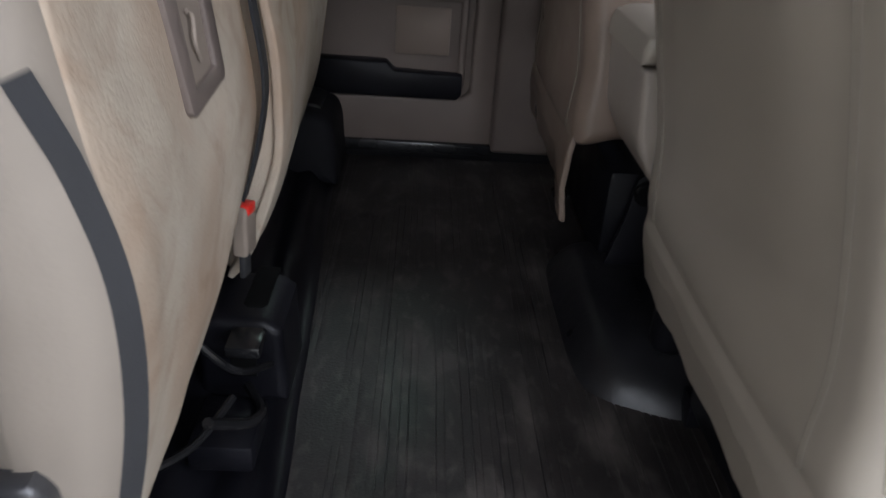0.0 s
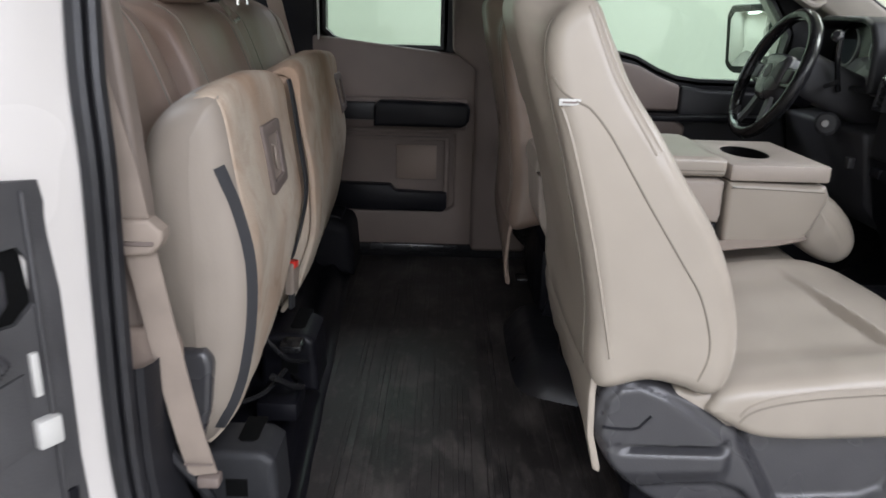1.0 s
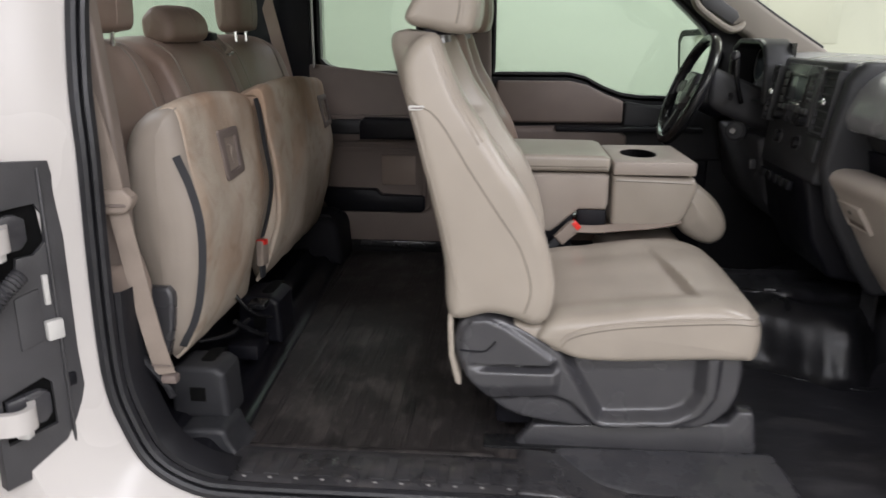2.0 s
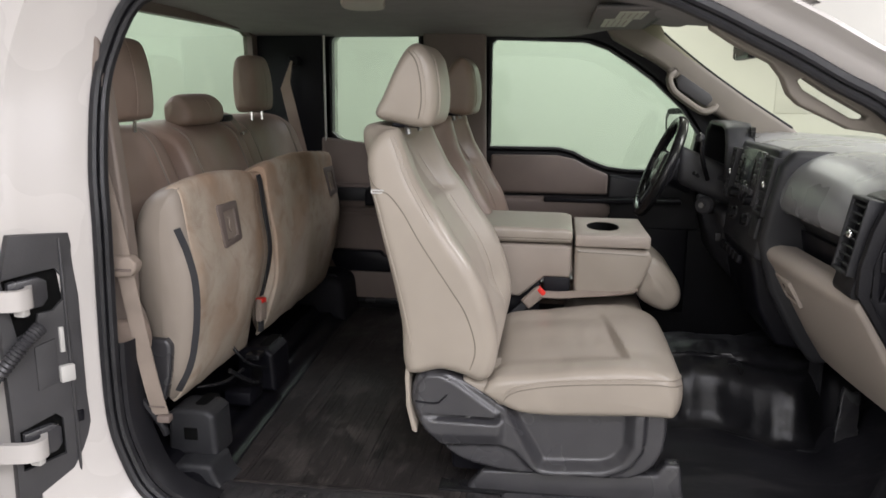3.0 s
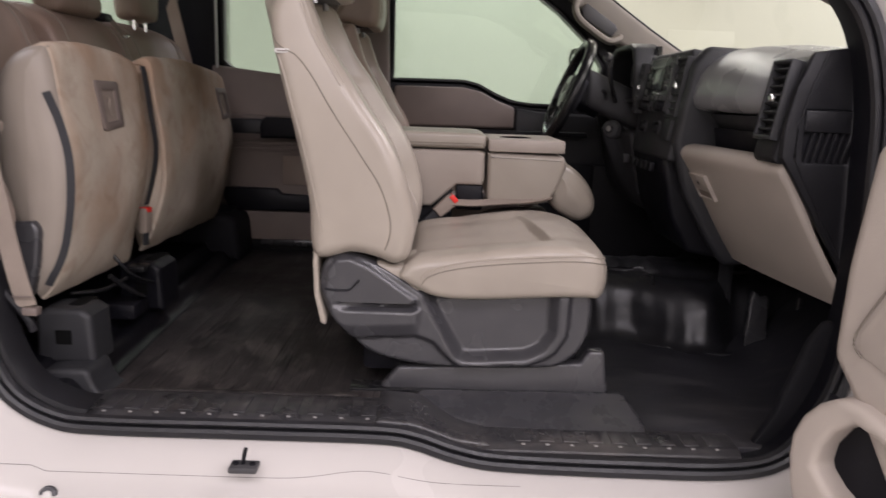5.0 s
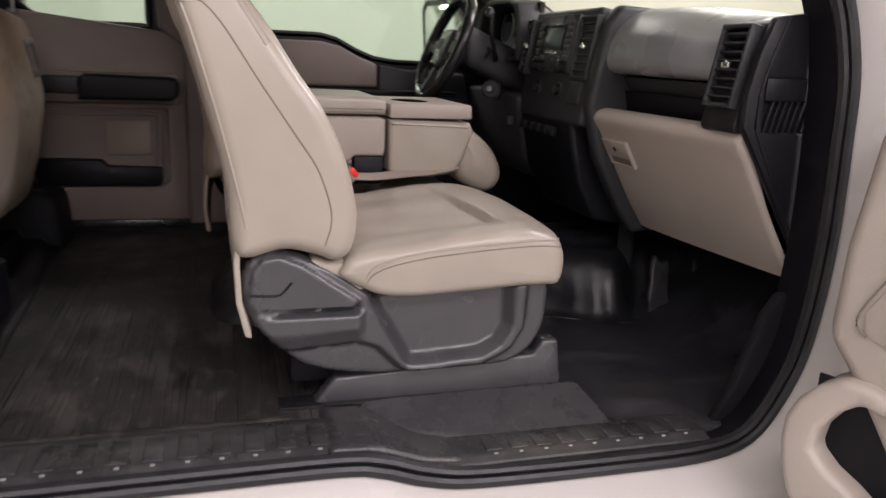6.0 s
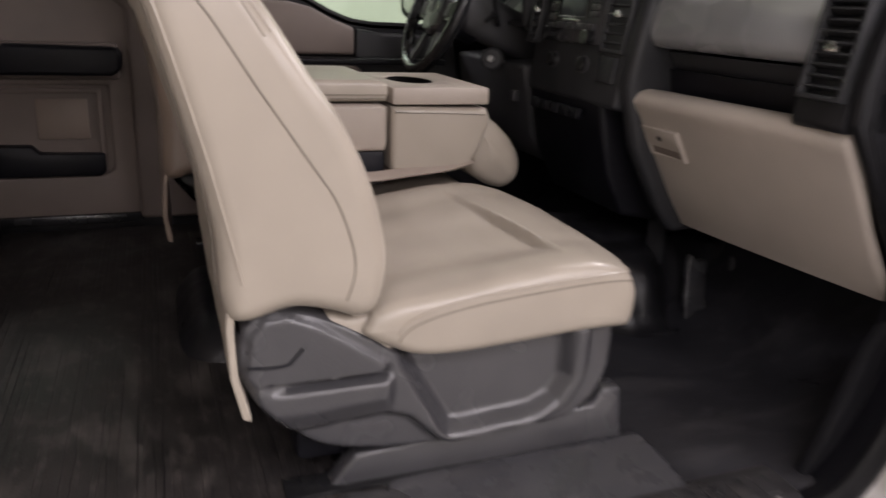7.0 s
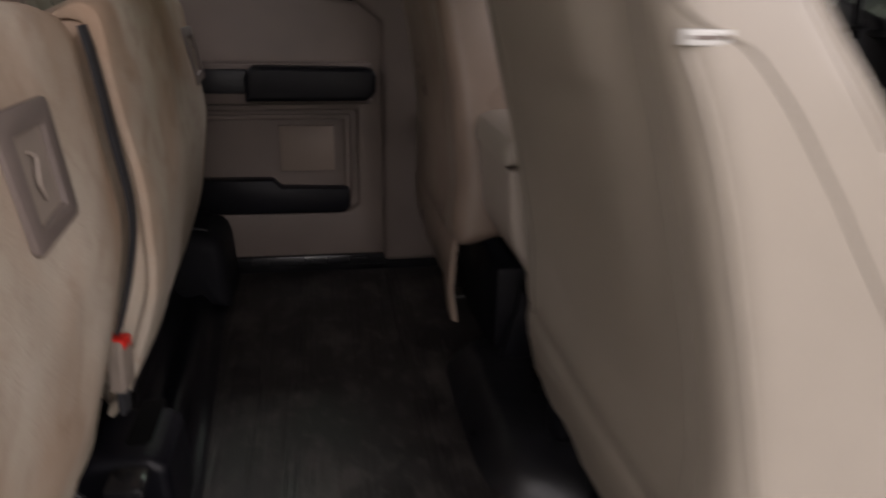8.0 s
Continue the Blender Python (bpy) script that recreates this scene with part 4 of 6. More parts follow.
part("tray_top", prism([(0.961, CY0 - 0.003), (1.182, CY0 - 0.003), (1.176, CY1), (0.961, CY1)], 0.508, 0.545, "z", 0.006, 2, holes=(tray_hole,)), BOXPLASTIC, con)
# near-black disc and ring paint the shade in the shallow cup holder
part("cup_holder", prism([(1.05 + 0.053 * math.cos(a), 1.36 + 0.088 * math.sin(a)) for a in (math.pi * 2 * i / 24 for i in range(24))], 0.507, 0.512, "z", 0), HOLLOW_SHADE, con)
part("cup_liner", prism([(1.05 + 0.0515 * math.cos(a), 1.36 + 0.0865 * math.sin(a)) for a in (math.pi * 2 * i / 24 for i in range(24))], 0.511, 0.5425, "z", 0, holes=([(1.05 + 0.0475 * math.cos(a), 1.36 + 0.0825 * math.sin(a)) for a in (math.pi * 2 * i / 24 for i in range(24))],)), HOLLOW_SHADE, con, "near-black ring painting shade inside the cup holder")
part("front_pillow", puff([(1.145, 0.49), (1.20, 0.475), (1.255, 0.43), (1.285, 0.375), (1.28, 0.33), (1.245, 0.308), (1.20, 0.32), (1.155, 0.355), (1.14, 0.42)], CY0 + 0.015, CY1 - 0.015, 0.04, "y", 56, 0.008), VINYL, con)
part("back_frame", box((0.60, 0.86), (CY0 + 0.03, CY0 + 0.06), (0.22, 0.40), 0.008), BLACK, con)
part("hinge_bracket", box((0.87, 0.95), (CY0 + 0.01, CY0 + 0.05), (0.335, 0.41), 0.008), BLACK, con)
part("seat_pad", puff([(0.95, 0.23), (0.945, 0.27), (0.965, 0.30), (1.02, 0.313), (1.13, 0.318), (1.175, 0.30), (1.18, 0.26), (1.15, 0.23)], CY0 - 0.015, CY1 + 0.01, 0.03, "y", 48, 0.004), VINYL, con)
part("seat_box", box((0.75, 1.12), (CY0 + 0.02, CY1 - 0.02), (0.05, 0.26), 0.01), BLACK, con)


def buckle(name, place, m, label):
    t = thing(name, label, "seat belt buckle", place)
    bm = puff([(-0.017, -0.035), (-0.019, 0.02), (-0.014, 0.035), (0.014, 0.035), (0.019, 0.02), (0.017, -0.035)], -0.011, 0.011, 0.005, "y", 32, smooth=False)
    bm.transform(Matrix.Translation(place) @ m)
    part("body", bm, BELT, t)
    bm = box((-0.0135, 0.0135), (-0.0125, 0.0125), (0.022, 0.0375), 0.003)
    bm.transform(Matrix.Translation(place) @ m)
    part("button", bm, RED, t, "bright red release button")
    bm = box((-0.012, 0.012), (-0.004, 0.004), (-0.07 if name == "rear_buckle" else -0.13, -0.03), 0.002)
    bm.transform(Matrix.Translation(place) @ m)
    part("stalk", bm, STRAP, t)
    return t


buckle("front_buckle", (0.842, 1.165, 0.352), pose(0, 0, 0, 0, 48, 10), "tan plastic belt buckle with a red button")
buckle("rear_buckle", (0.004, 1.080, 0.295), pose(0, 0, 0, 0, 4, 80), "grey belt buckle with a red button, hanging at the rear seat")

lap = thing("lap_belt", "tan webbing lap belt lying across the middle seat", "seat belt", (1.0, 1.18, 0.35))
part("webbing", ribbon([(0.86, 1.168, 0.362), (0.92, 1.172, 0.360), (1.0, 1.18, 0.366), (1.08, 1.19, 0.372), (1.15, 1.20, 0.385)], 0.03, 0.003, (0, -0.5, 1)), BELT, lap)
for z in (0.522, 0.530):
    part("seam", tube([(0.56, CY0 - 0.0035, z), (0.75, CY0 - 0.0035, z), (0.945, CY0 - 0.0035, z)], 0.0012, k=6), SEAM, con)
part("seam", tube([(0.966, CY0 - 0.001, 0.492), (1.07, CY0 - 0.001, 0.490), (1.175, CY0 - 0.001, 0.486)], 0.0012, k=6), SEAM, con)

# ---- rear bench: backrests and two cushions folded up ----
bench = thing("rear_bench", "brown vinyl rear bench backrest with three sections", "car seat", (-0.28, MID, 0.0))
RB = [(-0.36, 0.30), (-0.385, 0.60), (-0.385, 0.83), (-0.36, 0.862), (-0.30, 0.872), (-0.245, 0.862), (-0.205, 0.825), (-0.18, 0.77), (-0.158, 0.71), (-0.142, 0.65), (-0.140, 0.48), (-0.14, 0.36), (-0.2, 0.3)]
for y0, y1, fwd in ((0.47, 0.935, 0.0), (0.965, 1.425, 0.026), (1.439, 1.985, 0.012)):
    cy, hf = (y0 + y1) / 2, (y1 - y0) / 2

    def rounded(a, b, w):
        u = abs(w - cy) / hf
        face = smooth01(-0.25, -0.2, a)
        return a + fwd * face - 0.014 * (1 - smooth01(0.5, 0.75, u)) * face + 0.004 * noise.noise(Vector((w * 8, b * 8, 1))) * face, b - 0.012 * u ** 4 * smooth01(0.75, 0.86, b), w

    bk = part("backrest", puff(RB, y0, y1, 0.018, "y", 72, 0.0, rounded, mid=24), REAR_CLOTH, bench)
    for dy in (-0.70, 0.70):
        seam(bk, [(0.1, cy + dy * hf, z) for z in (0.852, 0.82, 0.76, 0.68, 0.55, 0.42)], (-1, 0, 0), bk, 0.002)
        seam(bk, [(0.1, cy + (dy + 0.03) * hf, z) for z in (0.85, 0.82, 0.76, 0.68, 0.55, 0.42)], (-1, 0, 0), bk, 0.0022, mat=REAR_CLOTH)
part("centre_belt_slot", box((-0.30, -0.215), (1.385, 1.445), (0.855, 0.879), 0.006, 2), BLACK, bench)
for nm, y0, y1, z0, z1 in (("headrest", 0.665, 0.905, 0.888, 1.095), ("headrest", 1.08, 1.345, 0.858, 0.950), ("headrest", 1.585, 1.800, 0.888, 1.085)):
    zm = (z0 + z1) / 2
    cy, hf = (y0 + y1) / 2, (y1 - y0) / 2
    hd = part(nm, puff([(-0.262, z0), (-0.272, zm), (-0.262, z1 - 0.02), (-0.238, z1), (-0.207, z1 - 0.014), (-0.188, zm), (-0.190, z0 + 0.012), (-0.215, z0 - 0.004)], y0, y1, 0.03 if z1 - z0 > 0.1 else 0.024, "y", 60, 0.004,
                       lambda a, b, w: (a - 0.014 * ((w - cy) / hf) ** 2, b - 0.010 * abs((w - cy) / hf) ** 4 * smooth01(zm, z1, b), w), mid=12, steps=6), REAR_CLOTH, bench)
    seam(hd, [(0.1, cy, z0 + 0.01), (0.1, cy, zm), (0.1, cy, z1 - 0.01)], (-1, 0, 0), hd, 0.0014, mat=REAR_CLOTH)
    if z1 > 1:
        for dy in (0.05, -0.05):
            part("post", tube([(-0.23, cy + dy, 0.85), (-0.23, cy + dy, z0 + 0.02)], 0.006, per=0), CHROME, bench)
cb = thing("centre_belt", "tan webbing belt with a bright tongue at the rear bench", "seat belt", (-0.24, 1.46, 0.87))
part("webbing", ribbon([(-0.262, 1.425, 0.878), (-0.230, 1.435, 0.872), (-0.212, 1.452, 0.848), (-0.200, 1.462, 0.825)], 0.034, 0.003, (1, 0, 0.5)), BELT, cb)
part("tongue", join(box((-0.004, 0.004), (-0.022, 0.022), (-0.012, 0.012), 0.003), box((-0.0015, 0.0015), (-0.010, 0.010), (-0.048, -0.008), 0.001, 1)), CHROME, cb, "bright metal tongue").data.transform(Matrix.Translation((-0.192, 1.468, 0.808)) @ pose(0, 0, 0, 14, 24, 0))

UP = [(-0.10, 0.45), (-0.108, 0.58), (-0.09, 0.685), (-0.055, 0.735), (0.0, 0.758), (0.024, 0.745), (0.036, 0.68), (0.05, 0.58), (0.058, 0.49), (0.05, 0.38), (0.02, 0.27), (-0.02, 0.205), (-0.045, 0.22), (-0.07, 0.33)]


def folded_cushion(y0, y1, plates, label, drop, slide, sag, edge):
    t = thing("folded_cushion", label, "seat cushion", (-0.03, (y0 + y1) / 2, 0.1), "folded rear cushions")
    cy, hf = (y0 + y1) / 2, (y1 - y0) / 2

    def shape(a, b, w):
        u = (w - cy) / hf
        b -= 0.02 * u * u * smooth01(0.6, 0.72, b) + drop * (w - y0)
        lump = 0.006 * noise.noise(Vector((a * 9, w * 9, b * 9)))
        a -= smooth01(-0.04, 0.04, a) * (0.012 * smooth01(0.7, 1.0, u) + sag * smooth01(0.52, 0.3, b) * (w - y0) / (y1 - y0))
        return a + lump - slide * (w - y0), b + 0.004 * noise.noise(Vector((w * 14, b * 12, 3))), w

    def hug(a, b, w):
        # the cloth lies flat on the pad along its free edge
        k = 0.0045 * smooth01(y0 + edge + 0.025, y0 + edge, w)
        return shape(a - k * smooth01(-0.01, 0.03, a), b - k * smooth01(0.70, 0.75, b), w)

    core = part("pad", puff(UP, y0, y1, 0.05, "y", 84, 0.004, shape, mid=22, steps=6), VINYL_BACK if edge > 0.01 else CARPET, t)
    # cloth backing over the underside, which now faces forward
    BK = [(-0.035, 0.744), (0.0, 0.7605), (0.027, 0.747), (0.039, 0.68), (0.0525, 0.58), (0.0605, 0.49), (0.0525, 0.38), (0.024, 0.27), (-0.02, 0.203), (-0.03, 0.21), (0.01, 0.28), (0.04, 0.38), (0.048, 0.49), (0.04, 0.58), (0.026, 0.68), (0.012, 0.728), (-0.01, 0.742), (-0.035, 0.738)]
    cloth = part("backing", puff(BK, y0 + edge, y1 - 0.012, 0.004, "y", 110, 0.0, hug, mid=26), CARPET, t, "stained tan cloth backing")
    for py, pz in plates:
        p = on_face(cloth, [(0.5, py, pz), (0.5, py, pz - 0.05)], (-1, 0, 0), 0.0)
        if len(p) < 2:
            continue
        lean = math.degrees(math.atan2(p[0].x - p[1].x, 0.05))
        m = Matrix.Translation(p[0]) @ pose(0, 0, 0, 0, lean, 0)
        pl = part("handle_plate", prism([(-0.045, -0.058), (0.052, -0.052), (0.058, -0.045), (0.058, 0.05), (0.052, 0.056), (-0.06, 0.058), (-0.065, 0.05), (-0.052, -0.052)], -0.002, 0.006, "x", 0.002, 2,
                                        holes=([(-0.03, -0.04), (0.034, -0.035), (0.034, 0.036), (-0.034, 0.036)],)), TRIMDARK, t, "brown plastic handle plate")
        pl.data.transform(m)
        inner = part("recess", box((-0.003, 0.001), (-0.036, 0.036), (-0.042, 0.038), 0), BELT, pl)
        inner.data.transform(m)
        wire = part("latch_wire", tube([(0.004, -0.012, 0.02), (0.006, -0.005, 0.015), (0.006, -0.012, -0.005), (0.004, 0.0, -0.022)], 0.0018, up=(1, 0, 0)), BELT, pl)
        wire.data.transform(m)
    return t, core, cloth, shape


near, near_core, near_cloth, near_shape = folded_cushion(0.545, 1.065, [(0.80, 0.615)], "tan rear seat cushion folded up, with stained cloth backing", 0.03, 0.024, 0.025, 0.03)
far, far_core, far_cloth, far_shape = folded_cushion(1.10, 1.95, [(1.815, 0.61)], "wide tan rear seat cushion folded up, with stained backing", 0.035, 0.045, 0.01, 0.004)
# dark strap round the edge of the cushion, and the side bracket
line = on_face(near_core, [(x, 0.3, z) for x, z in curve_points([(0.018, 0.645), (0.036, 0.585), (0.051, 0.50), (0.045, 0.40), (0.022, 0.30), (-0.010, 0.235)], False, 6)], (0, 1, 0), 0.0, 0.001)
part("strap", ribbon([p + Vector((0.002, 0.001, 0)) for p in line], 0.0165, 0.004, (0.6, -1, 0), 1), STRAP, near, "dark grey webbing strap")
part("bracket", puff([(-0.075, 0.375), (-0.01, 0.38), (0.0, 0.36), (-0.01, 0.28), (-0.03, 0.215), (-0.05, 0.215), (-0.068, 0.29)], 0.525, 0.575, 0.01, "y", 40, smooth=False), SHIELD, near, "grey plastic hinge cover")
gap = on_face(near_cloth, [(0.5, 1.045, z) for z in (0.715, 0.68, 0.6, 0.5, 0.42, 0.34)], (-1, 0, 0), 0.0, 0.002)
part("gap_strap", ribbon([(p.x + 0.004, 1.080, p.z) for p in gap], 0.026, 0.004, (1, 0, 0)), STRAP, near, "dark grey webbing strap")

# ---- boxes and brackets under the rear seat ----
def riser_shape(a, b, w):
    """The front edge runs back towards the far door; the rubber is a little uneven."""
    k = smooth01(-0.10, 0.0, a)
    return a + k * (-0.012 - 0.054 * (w - 0.64)) + 0.003 * k * noise.noise(Vector((w * 7, a * 20, 4))), b + 0.0025 * noise.noise(Vector((w * 6, a * 30, 9))) * (b > 0.0), w


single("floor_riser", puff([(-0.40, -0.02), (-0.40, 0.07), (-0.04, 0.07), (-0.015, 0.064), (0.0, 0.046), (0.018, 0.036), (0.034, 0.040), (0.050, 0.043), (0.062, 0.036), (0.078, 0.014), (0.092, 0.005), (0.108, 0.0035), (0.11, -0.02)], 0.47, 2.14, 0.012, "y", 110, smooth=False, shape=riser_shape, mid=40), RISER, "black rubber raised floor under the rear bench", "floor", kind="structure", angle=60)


def under_box(y0, y1, x1, z0, z1, label, mat=BLACK):
    t = thing("seat_mount", label, "seat mount", (0.0, (y0 + y1) / 2, z0), "rear seat mounts")
    part("cover", puff([(-0.06, z0), (-0.055, z1 - 0.012), (-0.035, z1), (x1 - 0.02, z1), (x1, z1 - 0.015), (x1 + 0.006, z0)], y0, y1, 0.014, "y", 48, smooth=False), mat, t)
    # slot and hole are not cut: near-black sheets paint their shade
    part("notch", prism([(0.0, y0 + 0.045), (0.0, y1 + 0.01), (0.034, y1 + 0.01), (0.034, y0 + 0.045), (0.027, y0 + 0.036), (0.007, y0 + 0.036)], z1 - 0.006, z1 + 0.001, "z", 0.0006, 1), HOLLOW_SHADE, t, "near-black sheet painting the shade of a slot in the top")
    part("hole", box((-0.012, 0.024), (y0 - 0.0015, y0 + 0.008), (z0 + 0.045, z0 + 0.078), 0.001, 1), HOLLOW_SHADE, t, "near-black sheet painting the shade of a square opening")
    return t


under_box(0.585, 0.69, 0.068, 0.05, 0.175, "black plastic mount cover with a square hole", DASH)
under_box(1.02, 1.16, 0.06, 0.05, 0.185, "black plastic mount cover behind the strap")
fm = thing("seat_mount", "low black moulded seat mount at the far door", "seat mount", (-0.1, 2.03, 0.0), "rear seat mounts")
part("cover", puff([(-0.30, 0.0), (-0.30, 0.17), (-0.26, 0.19), (-0.02, 0.185), (0.018, 0.17), (0.030, 0.14), (0.040, 0.0)], 1.90, 2.13, 0.03, "y", 60, smooth=False), KICK, fm)
part("top_lip", puff([(-0.20, 0.186), (-0.20, 0.198), (-0.03, 0.194), (-0.005, 0.184), (-0.01, 0.176)], 1.96, 2.10, 0.006, "y", 36, smooth=False), RISER, fm)
lt = thing("seat_latch", "black metal latch linkage under the folded cushion", "seat latch", (0.02, 0.9, 0.07))
part("rod", tube([(0.02, 0.80, 0.2), (0.045, 0.86, 0.15), (0.05, 0.92, 0.12), (0.02, 0.98, 0.11)], 0.007), GLOSS, lt)
part("rod", tube([(-0.02, 0.9, 0.24), (0.02, 0.92, 0.18), (0.05, 0.99, 0.14)], 0.005), GLOSS, lt)
part("rod", tube([(-0.05, 0.74, 0.17), (0.0, 0.80, 0.165), (0.03, 0.87, 0.18)], 0.005), GLOSS, lt)
part("plate", box((-0.03, 0.05), (0.86, 0.96), (0.07, 0.11), 0.006), BLACK, lt)
part("hook", box((0.0, 0.045), (0.95, 1.0), (0.175, 0.192), 0.004), GLOSS, lt)
single("corner_block", puff([(-0.10, -0.01), (-0.10, 0.040), (-0.02, 0.052), (0.02, 0.058), (0.070, 0.060), (0.084, 0.053), (0.091, 0.030), (0.104, 0.007), (0.125, -0.004), (0.125, -0.01)], 0.525, 0.64, 0.012, "y", 60, smooth=False),
       DASH, "black moulded rubber corner of the raised floor", "floor", kind="structure")


# ---- dashboard ----
dash = thing("dashboard", "dark grey plastic dashboard with a tan glove box", "dashboard", (1.7, MID, 0.3))


def bow(a, b, w):
    return a + 0.05 * (abs(w - 1.3) / 0.75) ** 2, b, w


def pad_bow(a, b, w):
    """The top falls towards the passenger's end."""
    a, b, w = bow(a, b, w)
    return a, b - 0.032 * smooth01(0.98, 0.60, w) * smooth01(0.68, 0.78, b), w


UPPER = [(2.05, 0.80), (1.70, 0.815), (1.61, 0.808), (1.575, 0.797), (1.540, 0.774), (1.514, 0.742), (1.500, 0.705), (1.496, 0.675), (1.503, 0.655), (1.52, 0.645), (1.60, 0.638), (2.05, 0.638)]
part("upper_pad", puff(UPPER, 0.660, 2.12, 0.012, "y", 96, 0.0, pad_bow, smooth=False, mid=20), DASH_LIT, dash, "grey soft dashboard top, its colour lightened for windscreen light")
part("open_tray", puff([(1.55, 0.6365), (1.575, 0.60), (1.60, 0.575), (1.60, 0.50), (2.05, 0.50), (2.05, 0.6365)], 0.660, 2.12, 0.012, "y", 60, 0.0, bow, smooth=False, mid=20), DASH, dash, "black recess above the glove box")
part("pad_end", puff([(2.05, 0.80), (1.70, 0.815), (1.60, 0.806), (1.565, 0.79), (1.575, 0.772), (1.65, 0.75), (2.05, 0.70)], 0.535, 0.659, 0.010, "y", 56, 0.0, pad_bow, smooth=False, mid=6), DASH_LIT, dash)
part("vent_tower", prism([(1.64, 0.766), (1.59, 0.766), (1.560, 0.757), (1.537, 0.68), (1.519, 0.60), (1.510, 0.560), (1.514, 0.546), (1.556, 0.543), (1.66, 0.548), (1.70, 0.766)], 0.545, 0.657, "y", 0.006, 2), ENDCAP, dash)
part("lower_core", puff([(1.56, 0.60), (1.58, 0.50), (1.68, 0.28), (1.80, 0.22), (2.05, 0.22), (2.05, 0.60)], 0.555, 1.16, 0.012, "y", 60, 0.0, bow, smooth=False, mid=12), BLACK, dash)
# glove box door: a shallow curved panel with a top lip
GL = [(1.512, 0.556), (1.492, 0.552), (1.480, 0.543), (1.476, 0.528), (1.484, 0.512), (1.495, 0.497), (1.545, 0.41), (1.60, 0.315), (1.648, 0.24), (1.66, 0.245), (1.66, 0.27), (1.58, 0.40), (1.53, 0.50), (1.555, 0.552)]


def glove_shape(a, b, w):
    a, b, w = bow(a, b, w)
    w -= 0.05 * (1 - smooth01(0.24, 0.46, b)) * smooth01(0.75, 1.13, w)
    return a, b, w


glove = part("glove_box", puff(GL, 0.545, 1.135, 0.014, "y", 96, 0.0, glove_shape, smooth=False, mid=14), GLOVE, dash, "tan plastic glove box door")
gl = on_face(glove, [(1.2, y, z) for y, z in ((1.073, 0.480), (0.963, 0.480), (0.963, 0.412), (1.073, 0.412))], (1, 0, 0), 0.0)
mid_p, across = sum(gl, Vector()) / 4, (gl[1] - gl[0]).normalized()
lean = math.atan2(gl[2].x - gl[1].x, gl[1].z - gl[2].z)
LM = Matrix.Translation(mid_p) @ Matrix.Rotation(lean, 4, "Y").inverted()
# the latch recess gets a browner plastic: its soft shading is in the colour
for nm, bm, mt in (("latch_frame", prism([(-0.062, -0.038), (0.062, -0.038), (0.062, 0.038), (-0.062, 0.038)], -0.0065, 0.004, "x", 0.002, 2, holes=([(-0.052, -0.031), (0.052, -0.031), (0.052, -0.01), (-0.052, -0.01)],)), GLOVE),
                   ("latch_recess", box((-0.0025, 0.003), (-0.053, 0.053), (-0.032, -0.009), 0), DOORTRIM), ("lock", disc((-0.0075, 0.006, 0.014), (-1, 0, 0), 0.008, 0.006, 16), BLACK)):
    bm.transform(LM)
    part(nm, bm, mt, glove)

# end cap with a slatted vent
cap = part("end_cap", prism([(1.558, 0.768), (1.532, 0.70), (1.515, 0.62), (1.516, 0.56), (1.54, 0.525), (1.715, 0.250), (1.73, 0.235), (1.86, 0.20), (1.86, 0.775), (1.62, 0.778)], 0.520, 0.542, "y", 0.006, 2,
                            holes=([(1.560, 0.552), (1.682, 0.552), (1.676, 0.655), (1.554, 0.655)],)), ENDCAP, dash, "black plastic end panel")
part("crease", tube([(1.586, 0.519, 0.77), (1.560, 0.519, 0.70), (1.541, 0.519, 0.62), (1.541, 0.519, 0.56), (1.565, 0.519, 0.515), (1.73, 0.519, 0.232)], 0.0022, k=8, per=0), ENDCAP, cap)
part("vent_back", box((1.55, 1.69), (0.530, 0.540), (0.55, 0.66), 0), BLACK, cap)
part("vent_bar", box((1.553, 1.680), (0.517, 0.533), (0.612, 0.656), 0.004), ENDCAP, cap)
for i in range(8):
    x = 1.570 + i * 0.0146
    bm = box((-0.0025, 0.0025), (-0.006, 0.006), (-0.032, 0.032), 0.001, 1)
    bm.transform(Matrix.Translation((x, 0.526, 0.582)) @ pose(0, 0, 0, 0, 14, 0))
    part("slat", bm, ENDCAP, cap)


def louvre(y, x, z, wide, high, count, lean):
    """A framed air vent with level slats and a bright tab."""
    m = Matrix.Translation((x, y, z)) @ pose(0, 0, 0, 0, lean, 0)
    hw, hh = wide / 2, high / 2
    fr = prism([(-hw, -hh), (hw, -hh), (hw, hh), (-hw, hh)], -0.012, 0.03, "x", 0.004, 2, holes=([(-hw + 0.009, -hh + 0.009), (hw - 0.009, -hh + 0.009), (hw - 0.009, hh - 0.009), (-hw + 0.009, hh - 0.009)],))
    fr.transform(m)
    v = part("air_vent", fr, DASH, dash)
    bm = box((0.02, 0.03), (-hw + 0.006, hw - 0.006), (-hh + 0.006, hh - 0.006), 0)
    bm.transform(m)
    part("vent_back", bm, BLACK, v)
    for i in range(count):
        bm = box((-0.008, 0.016), (-hw + 0.006, hw - 0.006), (-0.0022, 0.0022), 0.001, 1)
        bm.transform(m @ pose(0, 0, -hh + 0.012 + (high - 0.024) * (i + 0.5) / count, 0, 14, 0))
        part("slat", bm, DASH, v)
    bm = join(box((-0.016, -0.004), (-0.012, 0.012), (-0.006, 0.006), 0.003), box((-0.016, -0.006), (-0.004, 0.004), (-0.004, 0.011), 0.002))
    bm.transform(m)
    part("tab", bm, CHROME, v, "bright metal tab")


louvre(0.600, 1.526, 0.674, 0.094, 0.166, 8, 10)
